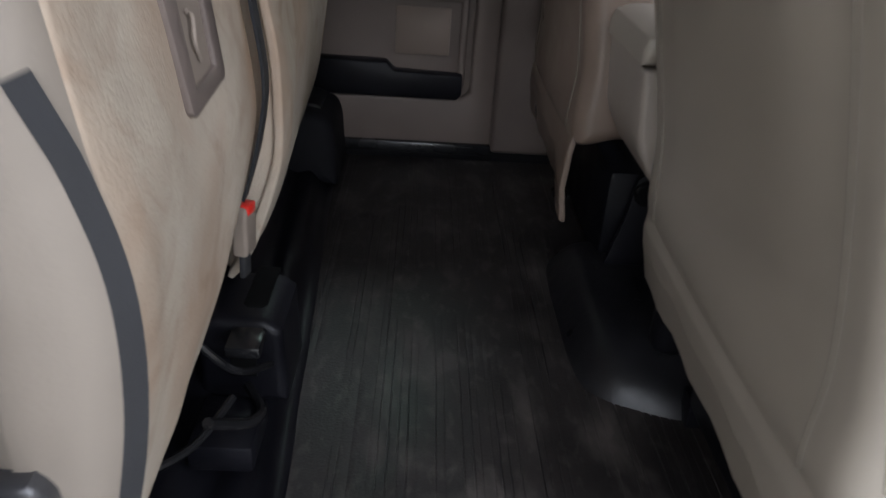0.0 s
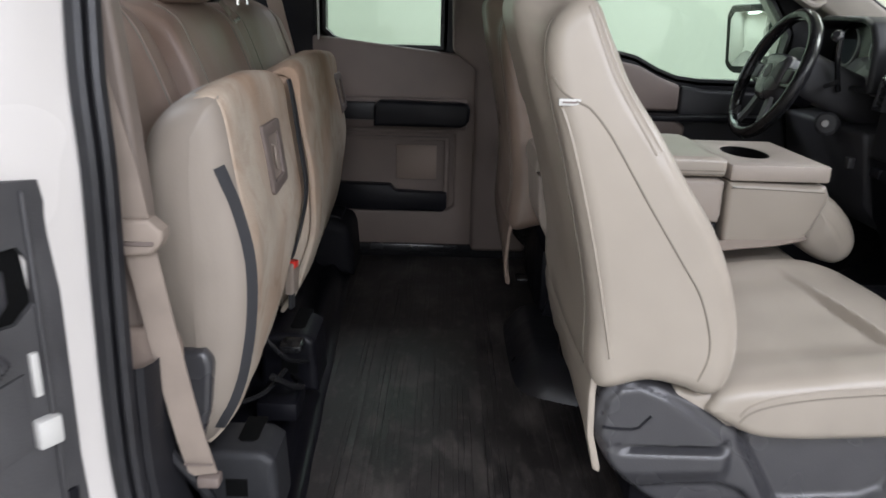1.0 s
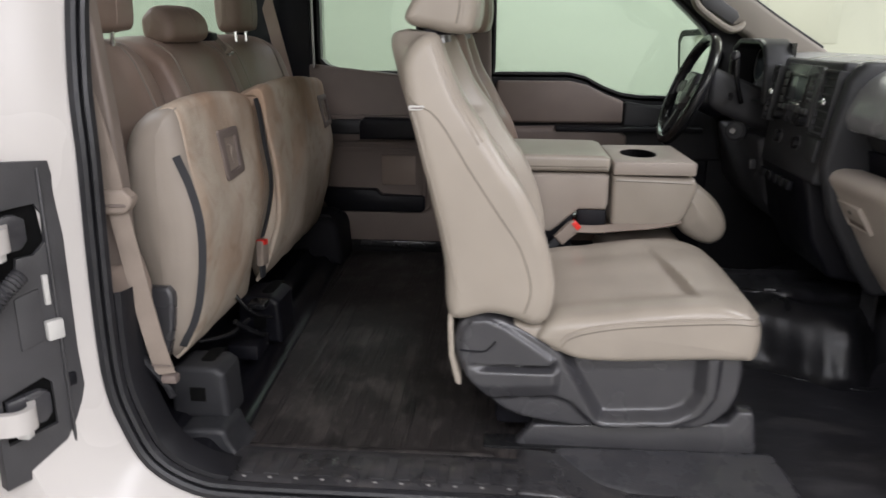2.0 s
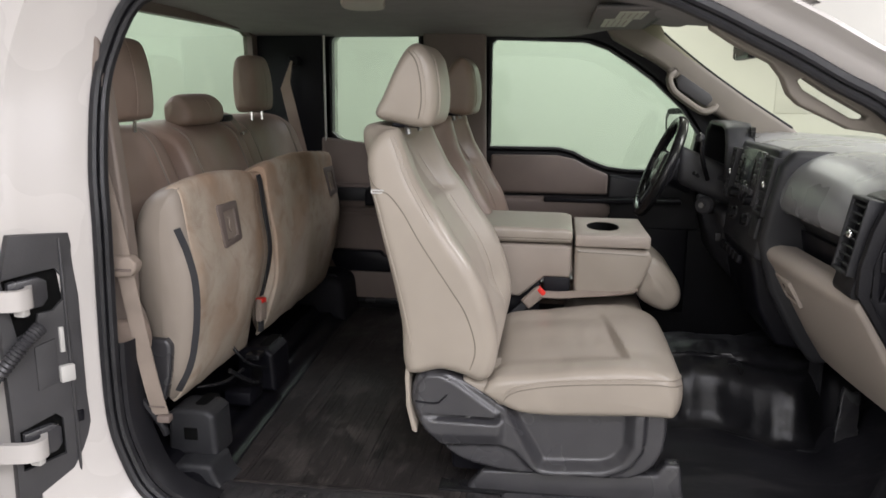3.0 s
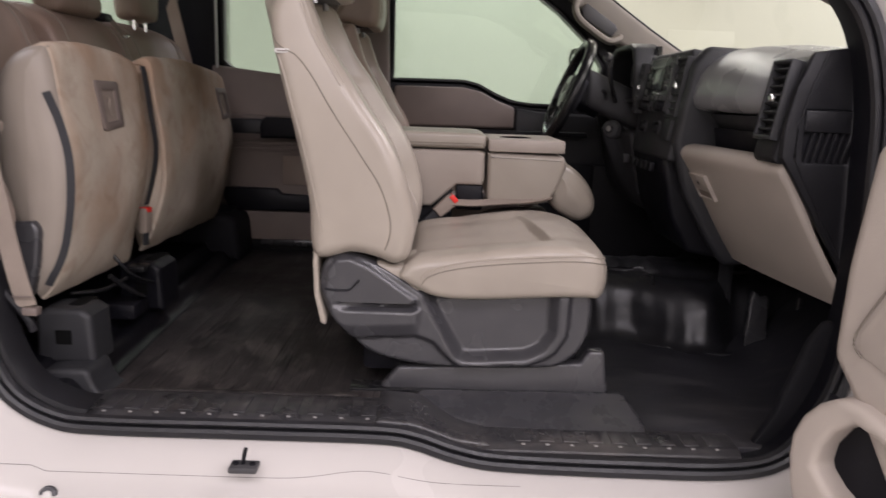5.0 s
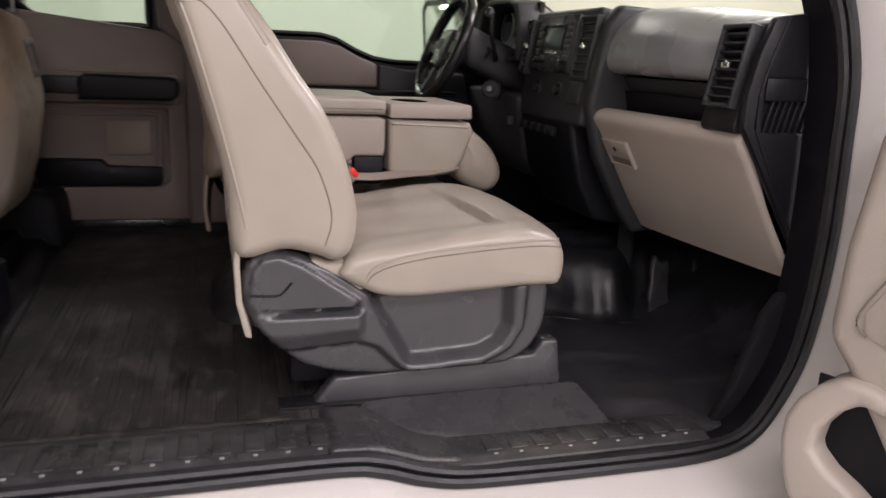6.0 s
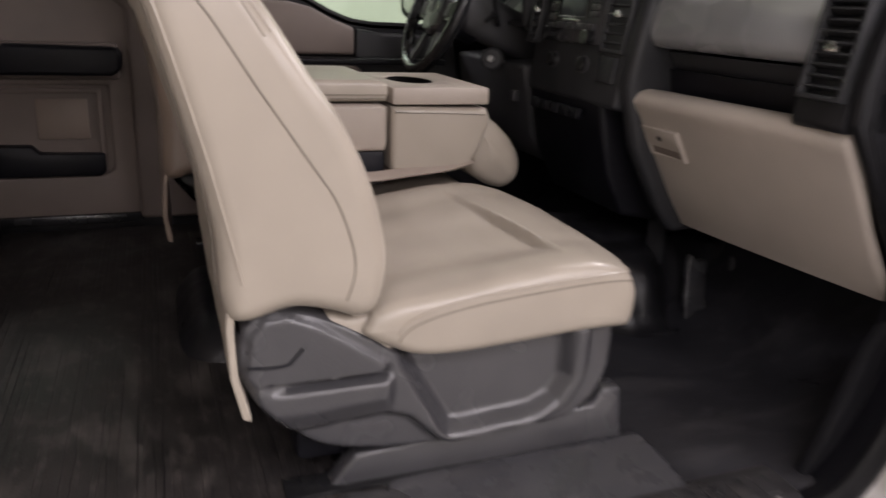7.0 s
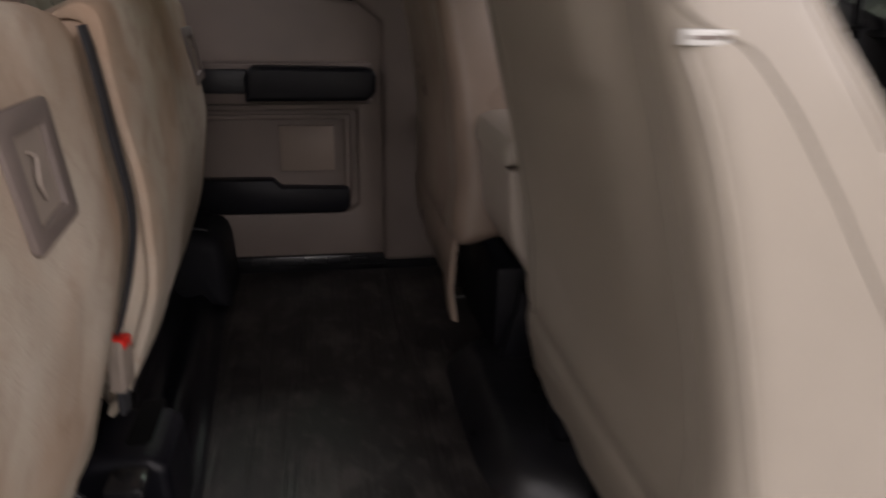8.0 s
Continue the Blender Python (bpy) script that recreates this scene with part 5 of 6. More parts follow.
louvre(1.182, 1.492, 0.706, 0.100, 0.170, 7, 9)
louvre(1.555, 1.478, 0.706, 0.05, 0.165, 8, 9)

# centre stack: radio, screen and switches on one raised face
STACK = Matrix.Translation((1.486, 1.36, 0.70)) @ pose(0, 0, 0, 0, 9, 0)
def stacked(name, bm, mat, label="", parent=None):
    bm.transform(STACK)
    return part(name, bm, mat, parent or dash, label)


stack = stacked("centre_panel", prism([(-0.235, -0.20), (0.20, -0.20), (0.225, -0.02), (0.215, 0.115), (-0.215, 0.115), (-0.235, -0.02)], 0.004, 0.14, "x", 0.012, 3), DASH, "dark grey plastic centre stack")
stacked("radio", box((-0.008, 0.01), (-0.122, 0.145), (-0.065, 0.098), 0.006), SHIELD, "", stack)
stacked("screen", box((-0.010, -0.006), (-0.045, 0.085), (-0.002, 0.062), 0.002), SCREEN, "small dim radio display", stack)
stacked("screen_rim", prism([(-0.055, -0.01), (0.095, -0.01), (0.095, 0.07), (-0.055, 0.07)], -0.013, -0.006, "x", 0.002, 1, holes=([(-0.047, -0.003), (0.087, -0.003), (0.087, 0.063), (-0.047, 0.063)],)), GLOSS, "", stack)
for i in range(4):
    stacked("radio_button", box((-0.014, -0.006), (-0.10 + i * 0.05, -0.066 + i * 0.05), (-0.034, -0.018), 0.003), CAP, "", stack)
for i in range(5):
    stacked("radio_key", box((-0.013, -0.006), (0.10, 0.128), (-0.04 + i * 0.024, -0.022 + i * 0.024), 0.003), CAP, "", stack)
    stacked("radio_key", box((-0.013, -0.006), (-0.10, -0.07), (-0.002 + i * 0.017, 0.011 + i * 0.017), 0.003), CAP, "", stack)
stacked("preset_bar", box((-0.012, -0.006), (-0.02, 0.06), (-0.016, -0.008), 0.002), CHROME, "thin bright bar", stack)
for y in (-0.09, 0.10):
    stacked("knob", disc((-0.03, y, -0.05), (-1, 0, 0), 0.017, 0.024, 24), GLOSS, "", stack)
for k in range(2):
    stacked("climate_knob", disc((-0.014, -0.07 + k * 0.15, -0.112), (-1, 0, 0), 0.017, 0.016, 24), GLOSS, "", stack)
    stacked("knob_ring", disc((-0.002, -0.07 + k * 0.15, -0.112), (-1, 0, 0), 0.021, 0.006, 28, 0.002, 0.016), CAP, "", stack)
for i in range(5):
    stacked("switch", box((-0.004, 0.012), (-0.10 + i * 0.052, -0.056 + i * 0.052), (-0.242, -0.215), 0.004), BLACK, "", stack)
stacked("socket_cover", box((-0.004, 0.01), (-0.21, -0.14), (-0.145, -0.085), 0.004), DASH, "", stack)
part("lower_panel", prism([(1.46, 0.52), (1.50, 0.34), (1.56, 0.23), (1.80, 0.19), (2.0, 0.19), (2.0, 0.52)], 1.19, 1.56, "y", 0.015, 3), BLACK, dash)
part("stack_wing", prism([(1.53, 0.815), (1.50, 0.77), (1.478, 0.66), (1.462, 0.56), (1.50, 0.42), (1.583, 0.275), (1.63, 0.215), (1.76, 0.225), (1.72, 0.5), (1.66, 0.81)], 1.078, 1.128, "y", 0.018, 4), DASH, dash)

# instrument cluster and its hood
hood = part("cluster_hood", prism([(1.625, 0.66), (1.63, 0.79), (1.665, 0.846), (1.72, 0.862), (1.95, 0.862), (2.01, 0.84), (2.05, 0.77), (2.05, 0.66)], 1.465, 1.56, "x", 0.012, 3,
                                  holes=([(1.65, 0.675), (1.655, 0.783), (1.685, 0.83), (1.73, 0.845), (1.94, 0.845), (1.99, 0.825), (2.025, 0.76), (2.025, 0.675)],)), DASH, dash)
part("gauge_face", box((1.545, 1.56), (1.645, 2.03), (0.67, 0.85), 0), GLOSS, hood)
for y in (1.74, 1.93):
    part("dial_ring", disc((1.54, y, 0.775), (-1, 0, 0.1), 0.062, 0.012, 36, 0.003, 0.054), STEEL, hood)
    part("dial", disc((1.543, y, 0.775), (-1, 0, 0.1), 0.052, 0.004, 32), SCREEN, hood)
part("gear_lever", tube([(1.43, 1.72, 0.66), (1.40, 1.69, 0.74), (1.395, 1.685, 0.80)], 0.008), GLOSS, dash)
part("lever_knob", disc((1.38, 1.683, 0.815), (-0.6, -0.5, 0.4), 0.016, 0.02, 20, 0.006), SHIELD, dash)
part("column_shroud", puff([(1.735, 0.53), (1.735, 0.61), (1.76, 0.645), (1.84, 0.645), (1.87, 0.61), (1.87, 0.54), (1.84, 0.515), (1.77, 0.51)], 1.33, 1.62, 0.02, "x", 40, smooth=True,
                            shape=lambda a, b, w: (a, b + 0.16 - 0.42 * (w - 1.26), w)), KNEEGREY, dash)
part("key_boss", disc((1.425, 1.742, 0.565), (-0.5, -0.8, 0.1), 0.034, 0.05, 24, 0.008), KNEEGREY, dash)
part("key_lock", disc((1.414, 1.726, 0.567), (-0.5, -0.8, 0.1), 0.011, 0.01, 20), STEEL, dash)
part("wiper_stalk", tube([(1.40, 1.74, 0.67), (1.37, 1.62, 0.69), (1.36, 1.60, 0.695)], 0.007), GLOSS, dash)
part("knee_panel", prism([(1.46, 0.56), (1.50, 0.36), (1.56, 0.28), (1.75, 0.25), (1.9, 0.6)], 1.60, 2.12, "y", 0.015, 3), KNEEGREY, dash)
part("brake_release", box((1.455, 1.475), (1.64, 1.665), (0.455, 0.485), 0.003), CAP, dash)

# loose ends of the floor covering under the dashboard
fold = thing("mat_fold", "shiny black folded rubber matting in the footwell", "floor mat", (1.72, 1.09, -0.035))
def fold_shape(a, b, w):
    t = smooth01(0.0, 0.13, b)
    return a + 0.012 * t + 0.004 * noise.noise(Vector((a * 20, b * 20, 2))), b, w + 0.03 * t - 0.022 * smooth01(0.03, -0.04, b) + 0.05 * (a - 1.72) + 0.006 * math.sin((a - 1.72) * 90)


# black rubber crests in a paler material: their highlight is in the colour
part("crest", puff([(1.708, -0.05), (1.716, -0.02), (1.728, 0.03), (1.735, 0.118), (1.745, 0.128), (1.758, 0.114), (1.772, 0.118), (1.784, 0.104), (1.788, 0.03), (1.802, -0.015), (1.85, -0.02), (1.86, -0.05)], 1.105, 1.125, 0.007, "y", 80, smooth=True, shape=fold_shape, mid=4), SHEEN, fold)
part("small_crest", puff([(1.86, -0.05), (1.868, 0.05), (1.872, 0.11), (1.884, 0.108), (1.888, 0.04), (1.90, -0.05)], 1.10, 1.115, 0.006, "y", 40, shape=fold_shape, mid=4), SHEEN, fold)
part("ridge", tube([(1.40, 1.172, -0.046), (1.476, 1.128, -0.044), (1.606, 1.066, -0.043), (1.68, 1.068, -0.042), (1.72, 1.085, -0.040), (1.80, 1.10, -0.02), (1.86, 1.118, 0.0)], 0.010), MATSHINE, fold)
single("dash_brace", ribbon([(1.69, 1.215, 0.065), (1.69, 1.215, 0.16), (1.69, 1.215, 0.32)], 0.05, 0.012, (-1, -0.3, 0)), DASH, "black metal brace under the dashboard", "bracket")

# ---- steering wheel ----
wheel = thing("steering_wheel", "black leather steering wheel with a grey hub", "steering wheel", (1.272, 1.80, 0.695))
WM = Matrix.Translation((1.272, 1.80, 0.695)) @ pose(0, 0, 0, 0, 22, 0)


def wheeled(name, bm, mat, label=""):
    bm.transform(WM)
    return part(name, bm, mat, wheel, label)


wheeled("rim", tube([(0, 0.181 * math.cos(a), 0.181 * math.sin(a)) for a in (math.pi * 2 * i / 48 for i in range(48))], 0.0165, True, 14, (1, 0, 0), 0, 1.15), GLOSS)
wheeled("hub", puff([(-0.07, 0.045), (-0.05, 0.062), (0.05, 0.062), (0.07, 0.045), (0.072, -0.02), (0.045, -0.065), (0.0, -0.075), (-0.045, -0.065), (-0.072, -0.02)], -0.012, 0.05, 0.018, "x", 48, 0.006), SHIELD, "dark grey airbag hub")
wheeled("badge", disc((-0.019, 0, 0.005), (-1, 0, 0), 0.022, 0.004, 28), CAP)
for sy in (-1, 1):
    wheeled("spoke", puff([(0.05 * sy, 0.03), (0.12 * sy, 0.028), (0.175 * sy, 0.035), (0.175 * sy, -0.015), (0.12 * sy, -0.03), (0.05 * sy, -0.03)], 0.0, 0.022, 0.006, "x", 32, smooth=False), GLOSS)
    wheeled("wheel_buttons", box((-0.006, 0.006), (min(0.085 * sy, 0.125 * sy), max(0.085 * sy, 0.125 * sy)), (-0.018, 0.022), 0.004), CAP)
    wheeled("lower_spoke", sweep([(0.012, 0.035 * sy, -0.05), (0.01, 0.055 * sy, -0.11), (0.004, 0.08 * sy, -0.165)], [(-0.012, -0.006), (0.012, -0.006), (0.012, 0.006), (-0.012, 0.006)], False, (1, 0, 0)), CAP)
wheeled("boss", disc((0.03, 0, 0), (-1, 0, 0), 0.05, 0.1, 24), BLACK)

# ---- far doors: panels, armrests and pockets ----
rd = thing("rear_door_panel", "brown plastic inner panel of the rear door", "door panel", (0.13, 2.16, 0.0))
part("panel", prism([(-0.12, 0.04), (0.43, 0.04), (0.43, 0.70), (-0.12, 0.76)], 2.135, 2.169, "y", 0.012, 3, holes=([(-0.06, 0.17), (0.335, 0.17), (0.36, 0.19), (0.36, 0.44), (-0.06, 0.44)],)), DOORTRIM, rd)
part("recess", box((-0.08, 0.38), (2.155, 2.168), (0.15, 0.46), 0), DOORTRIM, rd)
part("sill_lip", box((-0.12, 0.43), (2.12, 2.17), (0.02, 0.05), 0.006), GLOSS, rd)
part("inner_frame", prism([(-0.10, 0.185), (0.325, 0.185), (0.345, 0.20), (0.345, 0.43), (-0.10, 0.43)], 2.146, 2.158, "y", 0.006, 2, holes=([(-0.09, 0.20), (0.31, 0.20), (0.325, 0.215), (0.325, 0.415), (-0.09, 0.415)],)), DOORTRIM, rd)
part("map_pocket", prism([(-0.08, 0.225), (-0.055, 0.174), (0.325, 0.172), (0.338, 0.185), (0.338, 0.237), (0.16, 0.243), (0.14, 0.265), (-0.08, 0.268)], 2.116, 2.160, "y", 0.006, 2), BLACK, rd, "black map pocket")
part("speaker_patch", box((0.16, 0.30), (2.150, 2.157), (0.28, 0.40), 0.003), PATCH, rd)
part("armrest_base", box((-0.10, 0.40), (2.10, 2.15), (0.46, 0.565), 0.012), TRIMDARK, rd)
part("armrest", puff([(0.09, 0.475), (0.09, 0.545), (0.11, 0.56), (0.395, 0.555), (0.408, 0.54), (0.405, 0.49), (0.385, 0.475)], 2.055, 2.14, 0.012, "y", 40, smooth=False), BLACK, rd, "black armrest")
part("grip_bar", box((-0.06, 0.10), (2.09, 2.14), (0.49, 0.55), 0.01), DASH, rd)
bp = thing("pillar_belt_cover", "brown plastic pillar cover between the far doors", "pillar trim", (0.48, 2.14, 0.05), kind="structure")
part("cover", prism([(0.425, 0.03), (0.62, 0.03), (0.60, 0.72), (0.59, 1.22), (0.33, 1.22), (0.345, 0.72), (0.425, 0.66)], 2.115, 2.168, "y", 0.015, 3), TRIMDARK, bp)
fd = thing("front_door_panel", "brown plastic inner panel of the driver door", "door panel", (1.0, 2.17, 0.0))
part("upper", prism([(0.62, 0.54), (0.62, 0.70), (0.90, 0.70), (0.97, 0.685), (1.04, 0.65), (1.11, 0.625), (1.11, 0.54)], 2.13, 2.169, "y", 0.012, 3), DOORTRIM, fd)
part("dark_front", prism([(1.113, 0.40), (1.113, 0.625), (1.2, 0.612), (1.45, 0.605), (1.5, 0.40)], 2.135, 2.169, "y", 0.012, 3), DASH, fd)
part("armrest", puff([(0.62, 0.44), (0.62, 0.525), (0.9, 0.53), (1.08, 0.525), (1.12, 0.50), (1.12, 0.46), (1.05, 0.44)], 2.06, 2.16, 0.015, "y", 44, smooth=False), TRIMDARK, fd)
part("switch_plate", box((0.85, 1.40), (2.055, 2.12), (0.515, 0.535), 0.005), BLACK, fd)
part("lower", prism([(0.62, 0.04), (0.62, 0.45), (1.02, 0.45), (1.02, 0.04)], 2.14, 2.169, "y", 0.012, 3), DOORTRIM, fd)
part("lower_front", prism([(1.023, 0.04), (1.023, 0.45), (1.45, 0.45), (1.45, 0.04)], 2.14, 2.169, "y", 0.012, 3), BLACK, fd)

# far outside mirror
om = thing("side_mirror", "black outside mirror with a bright glass", "mirror", (1.36, 2.45, 0.78))
MIR = Matrix.Translation((1.46, 2.44, -0.01)) @ Matrix.Rotation(radians(26), 4, "Z") @ Matrix.Translation((-1.36, -2.46, 0))
for nm, bm, mt, lb in (("shell", puff([(2.33, 0.665), (2.33, 0.885), (2.37, 0.91), (2.57, 0.90), (2.59, 0.865), (2.57, 0.68), (2.53, 0.655)], 1.33, 1.42, 0.006, "x", 44, smooth=False), GLOSS, ""),
                       ("mirror_glass", prism([(2.352, 0.69), (2.352, 0.862), (2.382, 0.883), (2.545, 0.875), (2.562, 0.85), (2.548, 0.70), (2.526, 0.680)], 1.324, 1.3315, "x", 0.002), MIRROR, "bright mirror glass")):
    bm.transform(MIR)
    part(nm, bm, mt, om, lb)
part("mirror_arm", box((1.46, 1.54), (2.23, 2.38), (0.66, 0.72), 0.012), GLOSS, om)

# grab handle on the far windscreen pillar
def grab(pts, label, mat, up):
    g = thing("grab_handle", label, "grab handle", pts[0])
    part("bar", sweep(curve_points(pts, False, 8), circle(0.014, 10, 1.3), False, up), mat, g)
    for p in (pts[0], pts[-1]):
        part("foot", disc(p, up, 0.024, 0.03, 20, 0.006), mat, g)
    return g


handle = grab([(1.335, 2.06, 1.04), (1.317, 2.035, 1.015), (1.332, 2.02, 0.970), (1.388, 2.02, 0.926), (1.448, 2.025, 0.891), (1.485, 2.04, 0.897), (1.50, 2.062, 0.908)], "tan plastic grab handle on the windscreen pillar", PILLAR, (0, -1, 0))
# no recess is cut here: a dark plate paints its shade
part("hand_recess", prism([(1.345, 1.012), (1.365, 1.032), (1.480, 0.955), (1.490, 0.934), (1.466, 0.908), (1.355, 0.975)], 2.054, 2.064, "y", 0.004, 2), CAP, handle, "dark sheet painting the recess shade behind the handle")

# sun visors, dome lamp, rear view mirror
visor = thing("sun_visor", "dark grey cloth sun visor folded up, with pale warning labels", "sun visor", (1.10, 1.50, 1.19), "sun visors")
part("flap", box((0.99, 1.19), (1.16, 1.92), (1.190, 1.203), 0.006, 3), VISOR, visor)
part("hinge", tube([(1.195, 1.16, 1.198), (1.20, 1.5, 1.198), (1.195, 1.92, 1.198)], 0.007, k=8), BLACK, visor)
for x0, x1, y0, y1 in ((1.03, 1.115, 1.46, 1.74), (1.06, 1.14, 1.22, 1.44)):
    lb = part("label", box((x0, x1), (y0, y1), (1.1865, 1.1905), 0), LABEL, visor, "pale printed label")
    for k in range(4):
        part("text_bar", box((x0 + 0.014 + 0.018 * k, x0 + 0.017 + 0.018 * k), (y0 + 0.02, y1 - 0.02 - 0.03 * (k % 2)), (1.1855, 1.187), 0), PATCH, lb)
dome = thing("dome_lamp", "tan plastic dome lamp housing on the headliner", "ceiling lamp", (0.40, 0.9, 1.21))
HOUSE = [(0.325, 0.56), (0.328, 0.66), (0.345, 0.76), (0.335, 0.88), (0.295, 1.02), (0.283, 1.10), (0.295, 1.148), (0.335, 1.165), (0.375, 1.155), (0.402, 1.10), (0.432, 0.96), (0.478, 0.82), (0.53, 0.73), (0.56, 0.66), (0.57, 0.56)]
LENS = [(0.405, 0.69), (0.468, 0.695), (0.425, 0.89), (0.352, 0.885)]
part("housing", prism([tuple(q) for q in resample(curve_points(HOUSE, True, 4), 60)], 1.190, 1.235, "z", 0.012, 3, holes=([tuple(q) for q in resample(LENS, 16)],)), GLOVE, dome)
part("lens", prism(LENS, 1.197, 1.202, "z", 0), GLOSS, dome, "dark lamp lens")
part("lamp_switch", box((0.395, 0.425), (0.755, 0.825), (1.1885, 1.198), 0.003), STEEL, dome)
part("lens_bar", box((0.385, 0.445), (0.785, 0.793), (1.191, 1.199), 0.001, 1), BLACK, dome)
rv = thing("rear_view_mirror", "black rear view mirror on the windscreen", "mirror", (1.42, 1.24, 1.09))
part("shell", puff([(1.14, 1.065), (1.14, 1.11), (1.16, 1.122), (1.32, 1.122), (1.34, 1.105), (1.34, 1.07), (1.32, 1.058), (1.16, 1.058)], 1.40, 1.43, 0.01, "x", 40), GLOSS, rv)
part("stem", tube([(1.43, 1.24, 1.09), (1.47, 1.24, 1.13)], 0.01, per=0), BLACK, rv)

# ---- rear pillar beside the doorway: belt, trim, hinge cover ----
qt = thing("rear_pillar_trim", "tan plastic rear pillar trim beside the doorway", "pillar trim", (-0.12, 0.47, 0.3), kind="structure")
part("trim", puff([(-0.30, 0.36), (-0.10, 0.345), (-0.058, 0.36), (-0.035, 0.40), (-0.045, 0.445), (-0.06, 0.47), (-0.055, 0.60), (-0.065, 0.75), (-0.10, 1.15), (-0.3, 1.15)], 0.475, 0.515, 0.008, "y", 60, smooth=False), QTRIM, qt)
part("pouch", puff([(-0.30, 0.318), (-0.11, 0.318), (-0.056, 0.336), (-0.030, 0.37), (-0.027, 0.415), (-0.05, 0.447), (-0.10, 0.440), (-0.30, 0.43)], 0.462, 0.50, 0.012, "y", 48), PATCH, qt, "rounded tan plastic pocket")
belt = thing("rear_seat_belt", "tan webbing seat belt beside the rear cushion", "seat belt", (-0.03, 0.46, 0.2))
part("webbing", ribbon([(-0.13, 0.462, 0.92), (-0.10, 0.458, 0.78), (-0.072, 0.455, 0.66), (-0.058, 0.455, 0.56), (-0.038, 0.458, 0.42), (-0.018, 0.462, 0.29), (-0.005, 0.47, 0.215)], 0.040, 0.003, (0, -1, 0)), BELT, belt)
part("guide", puff([(-0.10, 0.550), (-0.10, 0.597), (-0.040, 0.600), (-0.022, 0.584), (-0.024, 0.570), (-0.038, 0.553)], 0.440, 0.472, 0.006, "y", 32, smooth=False), BELT, belt)
# dark bar laid on the guide paints the shade of its slot
part("guide_slot", box((-0.082, -0.034), (0.4375, 0.442), (0.566, 0.572), 0.001, 1), TRIMDARK, belt)
part("stitch", box((-0.028, 0.012), (0.4585, 0.4605), (0.236, 0.2385), 0), TRIMDARK, belt)
part("anchor_arm", tube([(-0.075, 0.475, 0.275), (-0.045, 0.475, 0.235), (-0.01, 0.475, 0.19), (0.0, 0.48, 0.16)], 0.009), ENDCAP, belt, "black plastic anchor arm")
part("anchor", box((-0.014, 0.018), (0.462, 0.485), (0.195, 0.213), 0.004), TRIMDARK, belt)
fb = thing("far_seat_belt", "tan webbing seat belt at the far rear corner", "seat belt", (-0.05, 2.05, 0.8))
part("webbing", prism([(-0.228, 1.08), (-0.218, 1.08), (-0.232, 0.99), (-0.165, 0.70), (-0.215, 0.70), (-0.275, 0.965)], 2.078, 2.082, "y", 0.001, 1), REAR_CLOTH, fb)
part("guide", puff([(-0.245, 1.06), (-0.20, 1.06), (-0.195, 1.085), (-0.205, 1.10), (-0.24, 1.10)], 2.085, 2.145, 0.006, "y", 28, smooth=False), BLACK, fb)
single("door_edge", box((-0.100, -0.095), (2.125, 2.145), (0.745, 1.19), 0.002), PALE, "thin pale edge of the far rear door", "trim", kind="structure")

# hinge cover: a plate that follows the slanting jamb. In its frame: first across from the outer edge, then up
HM = Matrix.Translation((-0.205, 0.275, 0.0)) @ pose(0, 0, 0, 0, 0, 57)
hc = thing("hinge_cover", "black plastic hinge cover on the white door jamb", "hinge cover", (-0.17, 0.32, 0.08))


def covered(name, bm, mat, parent, label=""):
    bm.transform(HM)
    return part(name, bm, mat, parent, label)


plate = covered("plate", prism([(0.004, 0.672), (0.122, 0.664), (0.132, 0.60), (0.13, 0.30), (0.14, 0.09), (-0.03, 0.075), (-0.026, 0.26), (-0.03, 0.54)], -0.006, 0.02, "y", 0.006, 2,
                               holes=([(-0.02, 0.582), (0.05, 0.59), (0.088, 0.592), (0.10, 0.57), (0.098, 0.52), (0.075, 0.50), (0.045, 0.50), (0.04, 0.47), (0.0, 0.455)],
                                      [(-0.015, 0.25), (0.06, 0.27), (0.075, 0.255), (0.075, 0.17), (-0.015, 0.16)])), CAP, hc)
# near-black sheet added behind the cover's holes to paint their shade
covered("hollow", box((-0.026, 0.118), (0.003, 0.008), (0.14, 0.60), 0), HOLLOW_SHADE, plate)
covered("ridge", box((0.098, 0.104), (-0.012, 0.0), (0.11, 0.655), 0.002, 1), CAP, plate)
covered("clip", box((0.082, 0.092), (-0.012, 0.0), (0.405, 0.462), 0.002), PALE, hc, "white plastic clip")
covered("bumper", box((0.075, 0.106), (-0.02, 0.0), (0.338, 0.376), 0.004), PALE, hc, "white plastic bumper")
covered("latch_cup", box((0.098, 0.12), (-0.01, 0.0), (0.235, 0.262), 0.004), BLACK, hc)
covered("side_step", prism([(0.03, 0.33), (0.075, 0.34), (0.075, 0.44), (0.03, 0.43)], -0.010, 0.0, "y", 0.003), CAP, hc)
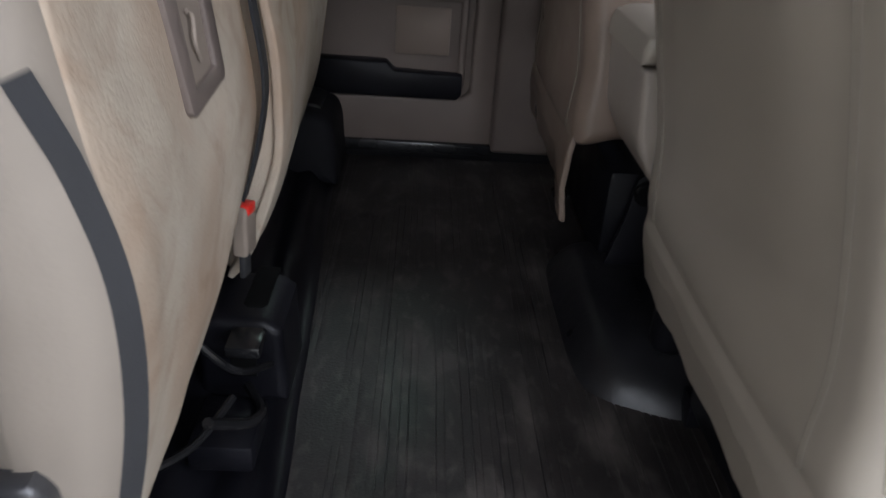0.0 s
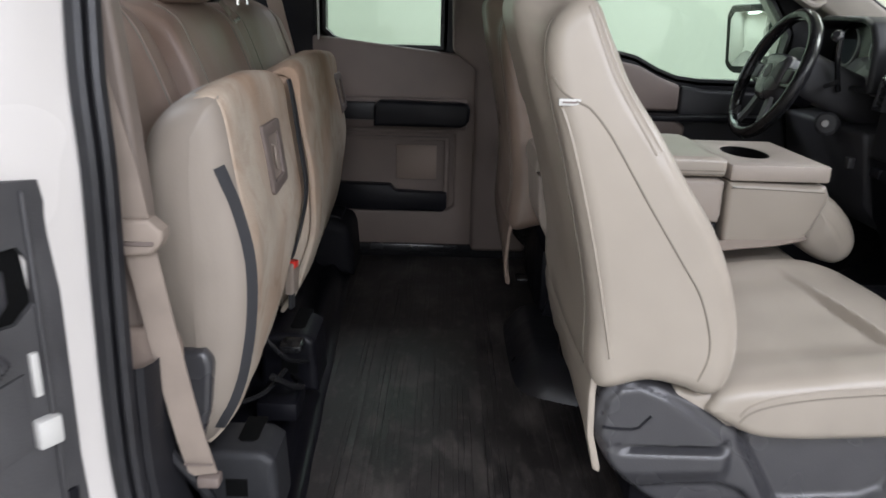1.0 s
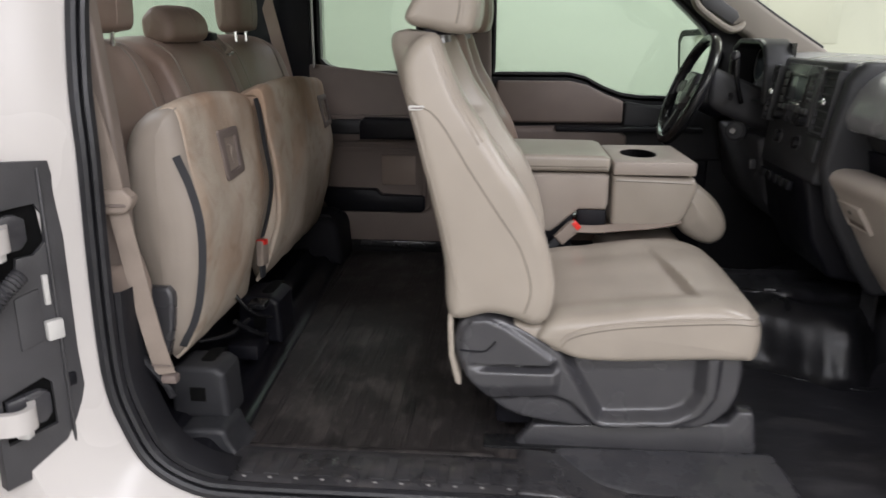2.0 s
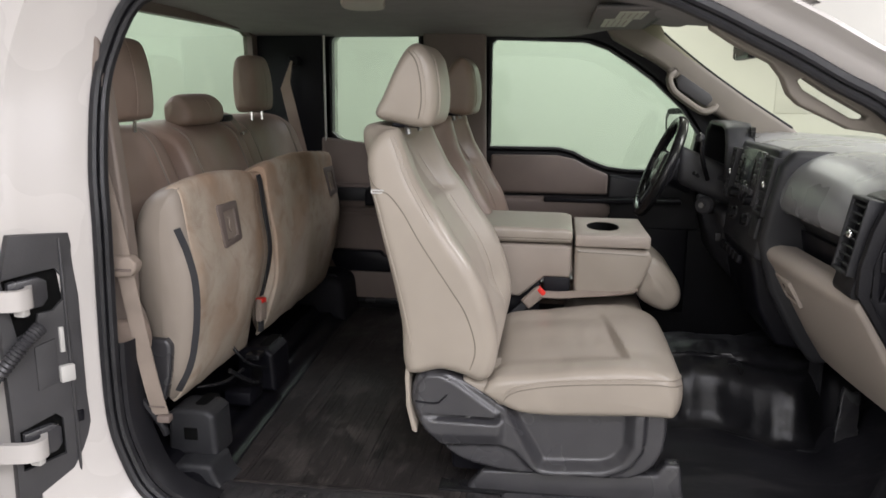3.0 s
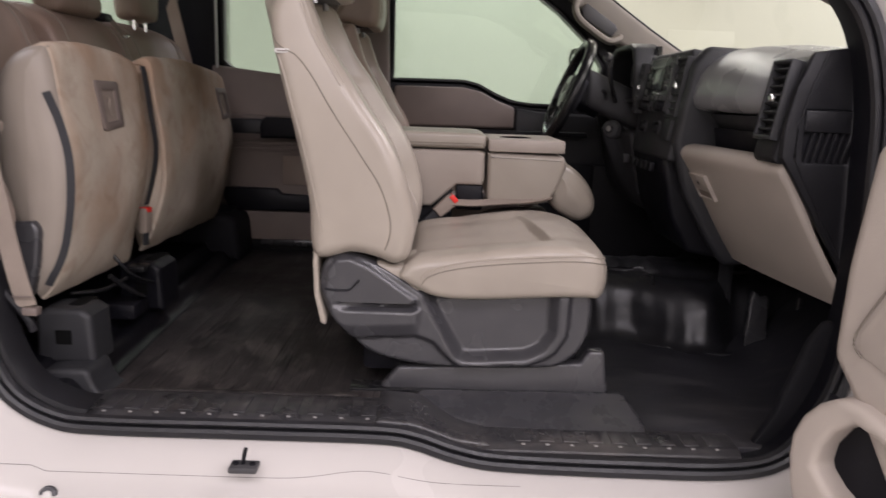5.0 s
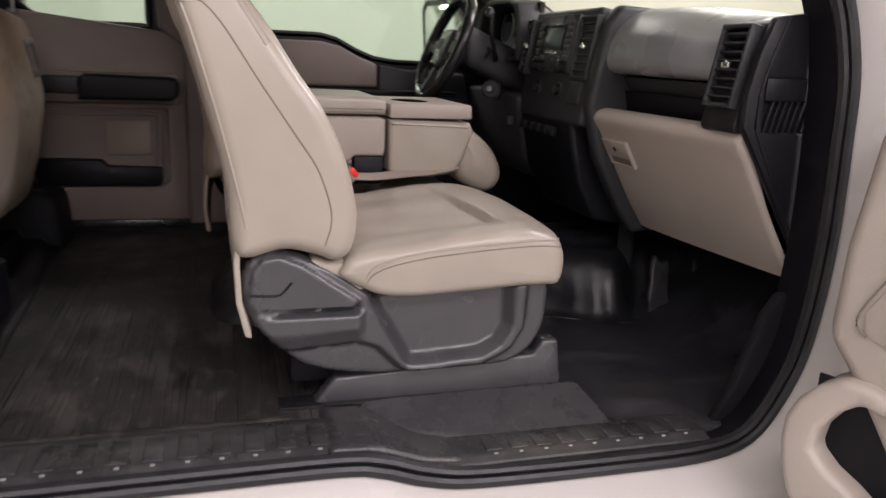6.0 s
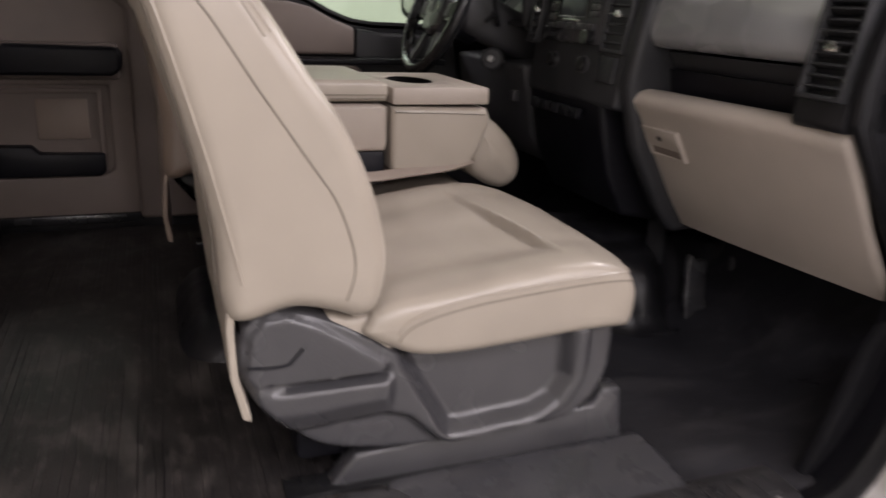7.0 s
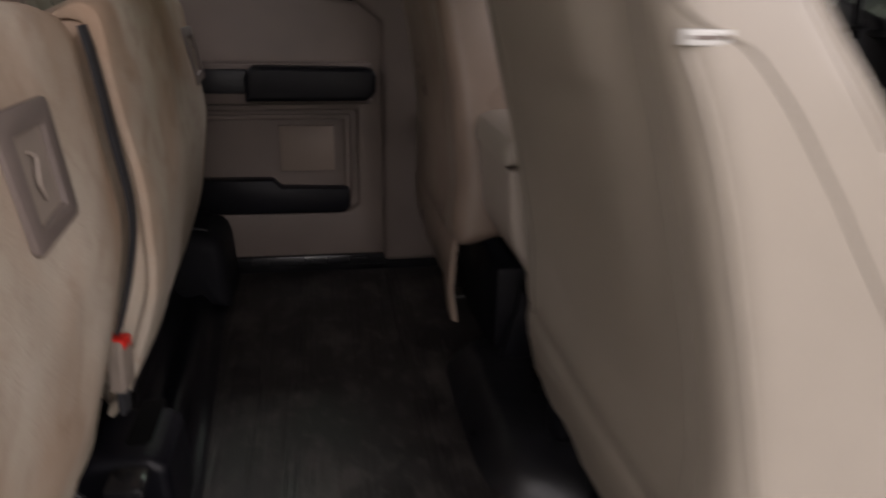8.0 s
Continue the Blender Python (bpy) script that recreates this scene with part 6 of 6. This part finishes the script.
for z in (0.545, 0.215):
    hg = thing("door_hinge", "white painted rear door hinge arm", "door hinge", (-0.2, 0.27, z), "rear door hinges")
    covered("knuckle", prism([(-0.01, z - 0.035), (0.055, z - 0.03), (0.068, z - 0.015), (0.068, z + 0.025), (0.05, z + 0.035), (-0.01, z + 0.03)], -0.012, 0.012, "y", 0.005), SHIELD, hg, "grey hinge block")
    part("arm", sweep(curve_points([(-0.185, 0.30, z), (-0.165, 0.272, z), (-0.175, 0.245, z), (-0.22, 0.232, z), (-0.32, 0.215, z), (-0.45, 0.20, z - 0.01)], False, 8),
                      [(-0.007, -0.021), (0.007, -0.021), (0.007, 0.021), (-0.007, 0.021)], False, (0, 0, 1)), PAINT, hg)
    part("bolt", box((-0.19, -0.165), (0.255, 0.275), (z - 0.038, z - 0.022), 0.004), PALE, hg)
boot = curve_points([(-0.165, 0.30, 0.475), (-0.175, 0.27, 0.455), (-0.20, 0.25, 0.42), (-0.24, 0.235, 0.375), (-0.30, 0.22, 0.35)], False, 12)
bm = sweep(boot, circle(0.013, 12), False, (0, 0, 1))
bm.verts.ensure_lookup_table()
for k, v in enumerate(bm.verts):
    c = boot[k // 12]
    v.co = c + (v.co - c) * (1.0 + 0.28 * (k // 12 % 2))
single("cable_boot", bm, SHIELD, "black ribbed rubber cable boot between door and jamb", "cable boot")

# the open rear door, swung right back
rdoor = thing("rear_door", "white rear door swung fully open on its hinges", "truck door", (-0.6, 0.16, -0.1))
part("shell", prism([(-1.05, -0.05), (-0.30, -0.05), (-0.27, 0.1), (-0.27, 0.75), (-0.36, 1.15), (-1.05, 1.15)], 0.09, 0.20, "y", 0.02, 3, holes=([(-0.95, 0.74), (-0.40, 0.74), (-0.46, 1.08), (-0.95, 1.08)],)), PAINT, rdoor)
part("bumper", box((-0.30, -0.225), (0.12, 0.2), (0.29, 0.43), 0.02, 3), BLACK, rdoor, "black rubber bumper")

# latch striker on the sill
st = thing("sill_striker", "black metal door striker on the white sill", "striker", (0.47, 0.31, -0.04))
part("plate", box((0.444, 0.498), (0.308, 0.345), (-0.056, -0.044), 0.003), CAP, st)
for x in (0.455, 0.487):
    part("bolt", disc((x, 0.326, -0.041), (0, -0.2, 1), 0.006, 0.004, 14, 0.001), BLACK, st)
part("pin", tube([(0.468, 0.328, -0.048), (0.472, 0.328, -0.022), (0.475, 0.328, -0.012)], 0.004, per=0, up=(1, 0, 0)), BLACK, st)

# ---- the open front door ----
fdoor = thing("front_door", "open white front door with a tan inner panel", "truck door", (1.75, 0.2, 0.0))
DM = Matrix.Translation((1.585, 0.19, 0.0)) @ pose(0, 0, 0, 0, 0, -66)


def doored(name, bm, mat, label="", parent=None):
    bm.transform(DM)
    return part(name, bm, mat, parent or fdoor, label)


# in the door's own frame: x along the door from the hinge, y away from the cab
doored("shell", prism([(-0.05, -0.16), (1.05, -0.16), (1.05, 0.64), (-0.05, 0.64)], 0.02, 0.13, "y", 0.02, 3), PAINT)
doored("window_frame", prism([(0.02, 0.60), (1.05, 0.60), (1.05, 1.15), (0.42, 1.15)], 0.03, 0.09, "y", 0.012, 3, holes=([(0.12, 0.65), (0.98, 0.65), (0.98, 1.08), (0.45, 1.08)],)), BLACK)
panel = doored("inner_panel", prism([(-0.03, 0.20), (-0.065, 0.245), (-0.06, 0.40), (-0.035, 0.60), (0.0, 0.635), (1.0, 0.645), (1.0, 0.0), (0.10, 0.0), (0.0, 0.16)], -0.055, 0.02, "y", 0.025, 4), GLOVE, "tan plastic door panel")
doored("inset_panel", prism([(-0.005, 0.265), (-0.01, 0.30), (0.07, 0.44), (0.085, 0.45), (0.95, 0.45), (0.95, 0.15), (0.30, 0.15)], -0.060, -0.05, "y", 0.004, 2), GLOVE, "", panel)
doored("stitch", tube([(0.0, -0.060, 0.262), (-0.016, -0.060, 0.30), (0.066, -0.060, 0.448), (0.085, -0.060, 0.458), (0.5, -0.060, 0.458)], 0.0018, k=6), SEAM, "", panel)
doored("armrest", puff([(0.30, 0.36), (0.30, 0.44), (0.34, 0.46), (0.85, 0.46), (0.9, 0.44), (0.9, 0.36)], -0.13, -0.05, 0.02, "y", 40, smooth=False), TRIMDARK)
rim = [(-0.10, 0.05), (-0.085, 0.125), (-0.03, 0.18), (0.04, 0.185), (0.30, 0.09), (0.92, 0.05), (0.92, -0.15), (0.05, -0.15), (-0.065, -0.06)]
well = [(-0.045, 0.05), (-0.03, 0.105), (0.0, 0.14), (0.05, 0.15), (0.30, 0.05), (0.86, 0.01), (0.86, -0.06), (0.20, -0.06), (0.03, 0.0)]
doored("map_pocket", prism([tuple(p) for p in resample(curve_points(rim), 60)], -0.085, 0.02, "y", 0.014, 4, holes=([tuple(p) for p in resample(curve_points(well), 48)],)), GLOVE, "tan plastic door pocket rim")
doored("pocket_well", box((-0.07, 0.9), (-0.035, -0.03), (-0.09, 0.17), 0), BLACK, "black sheet behind the pocket rim")
doored("pocket_shelf", box((0.05, 0.5), (-0.08, -0.03), (-0.02, -0.01), 0.003), SHIELD)
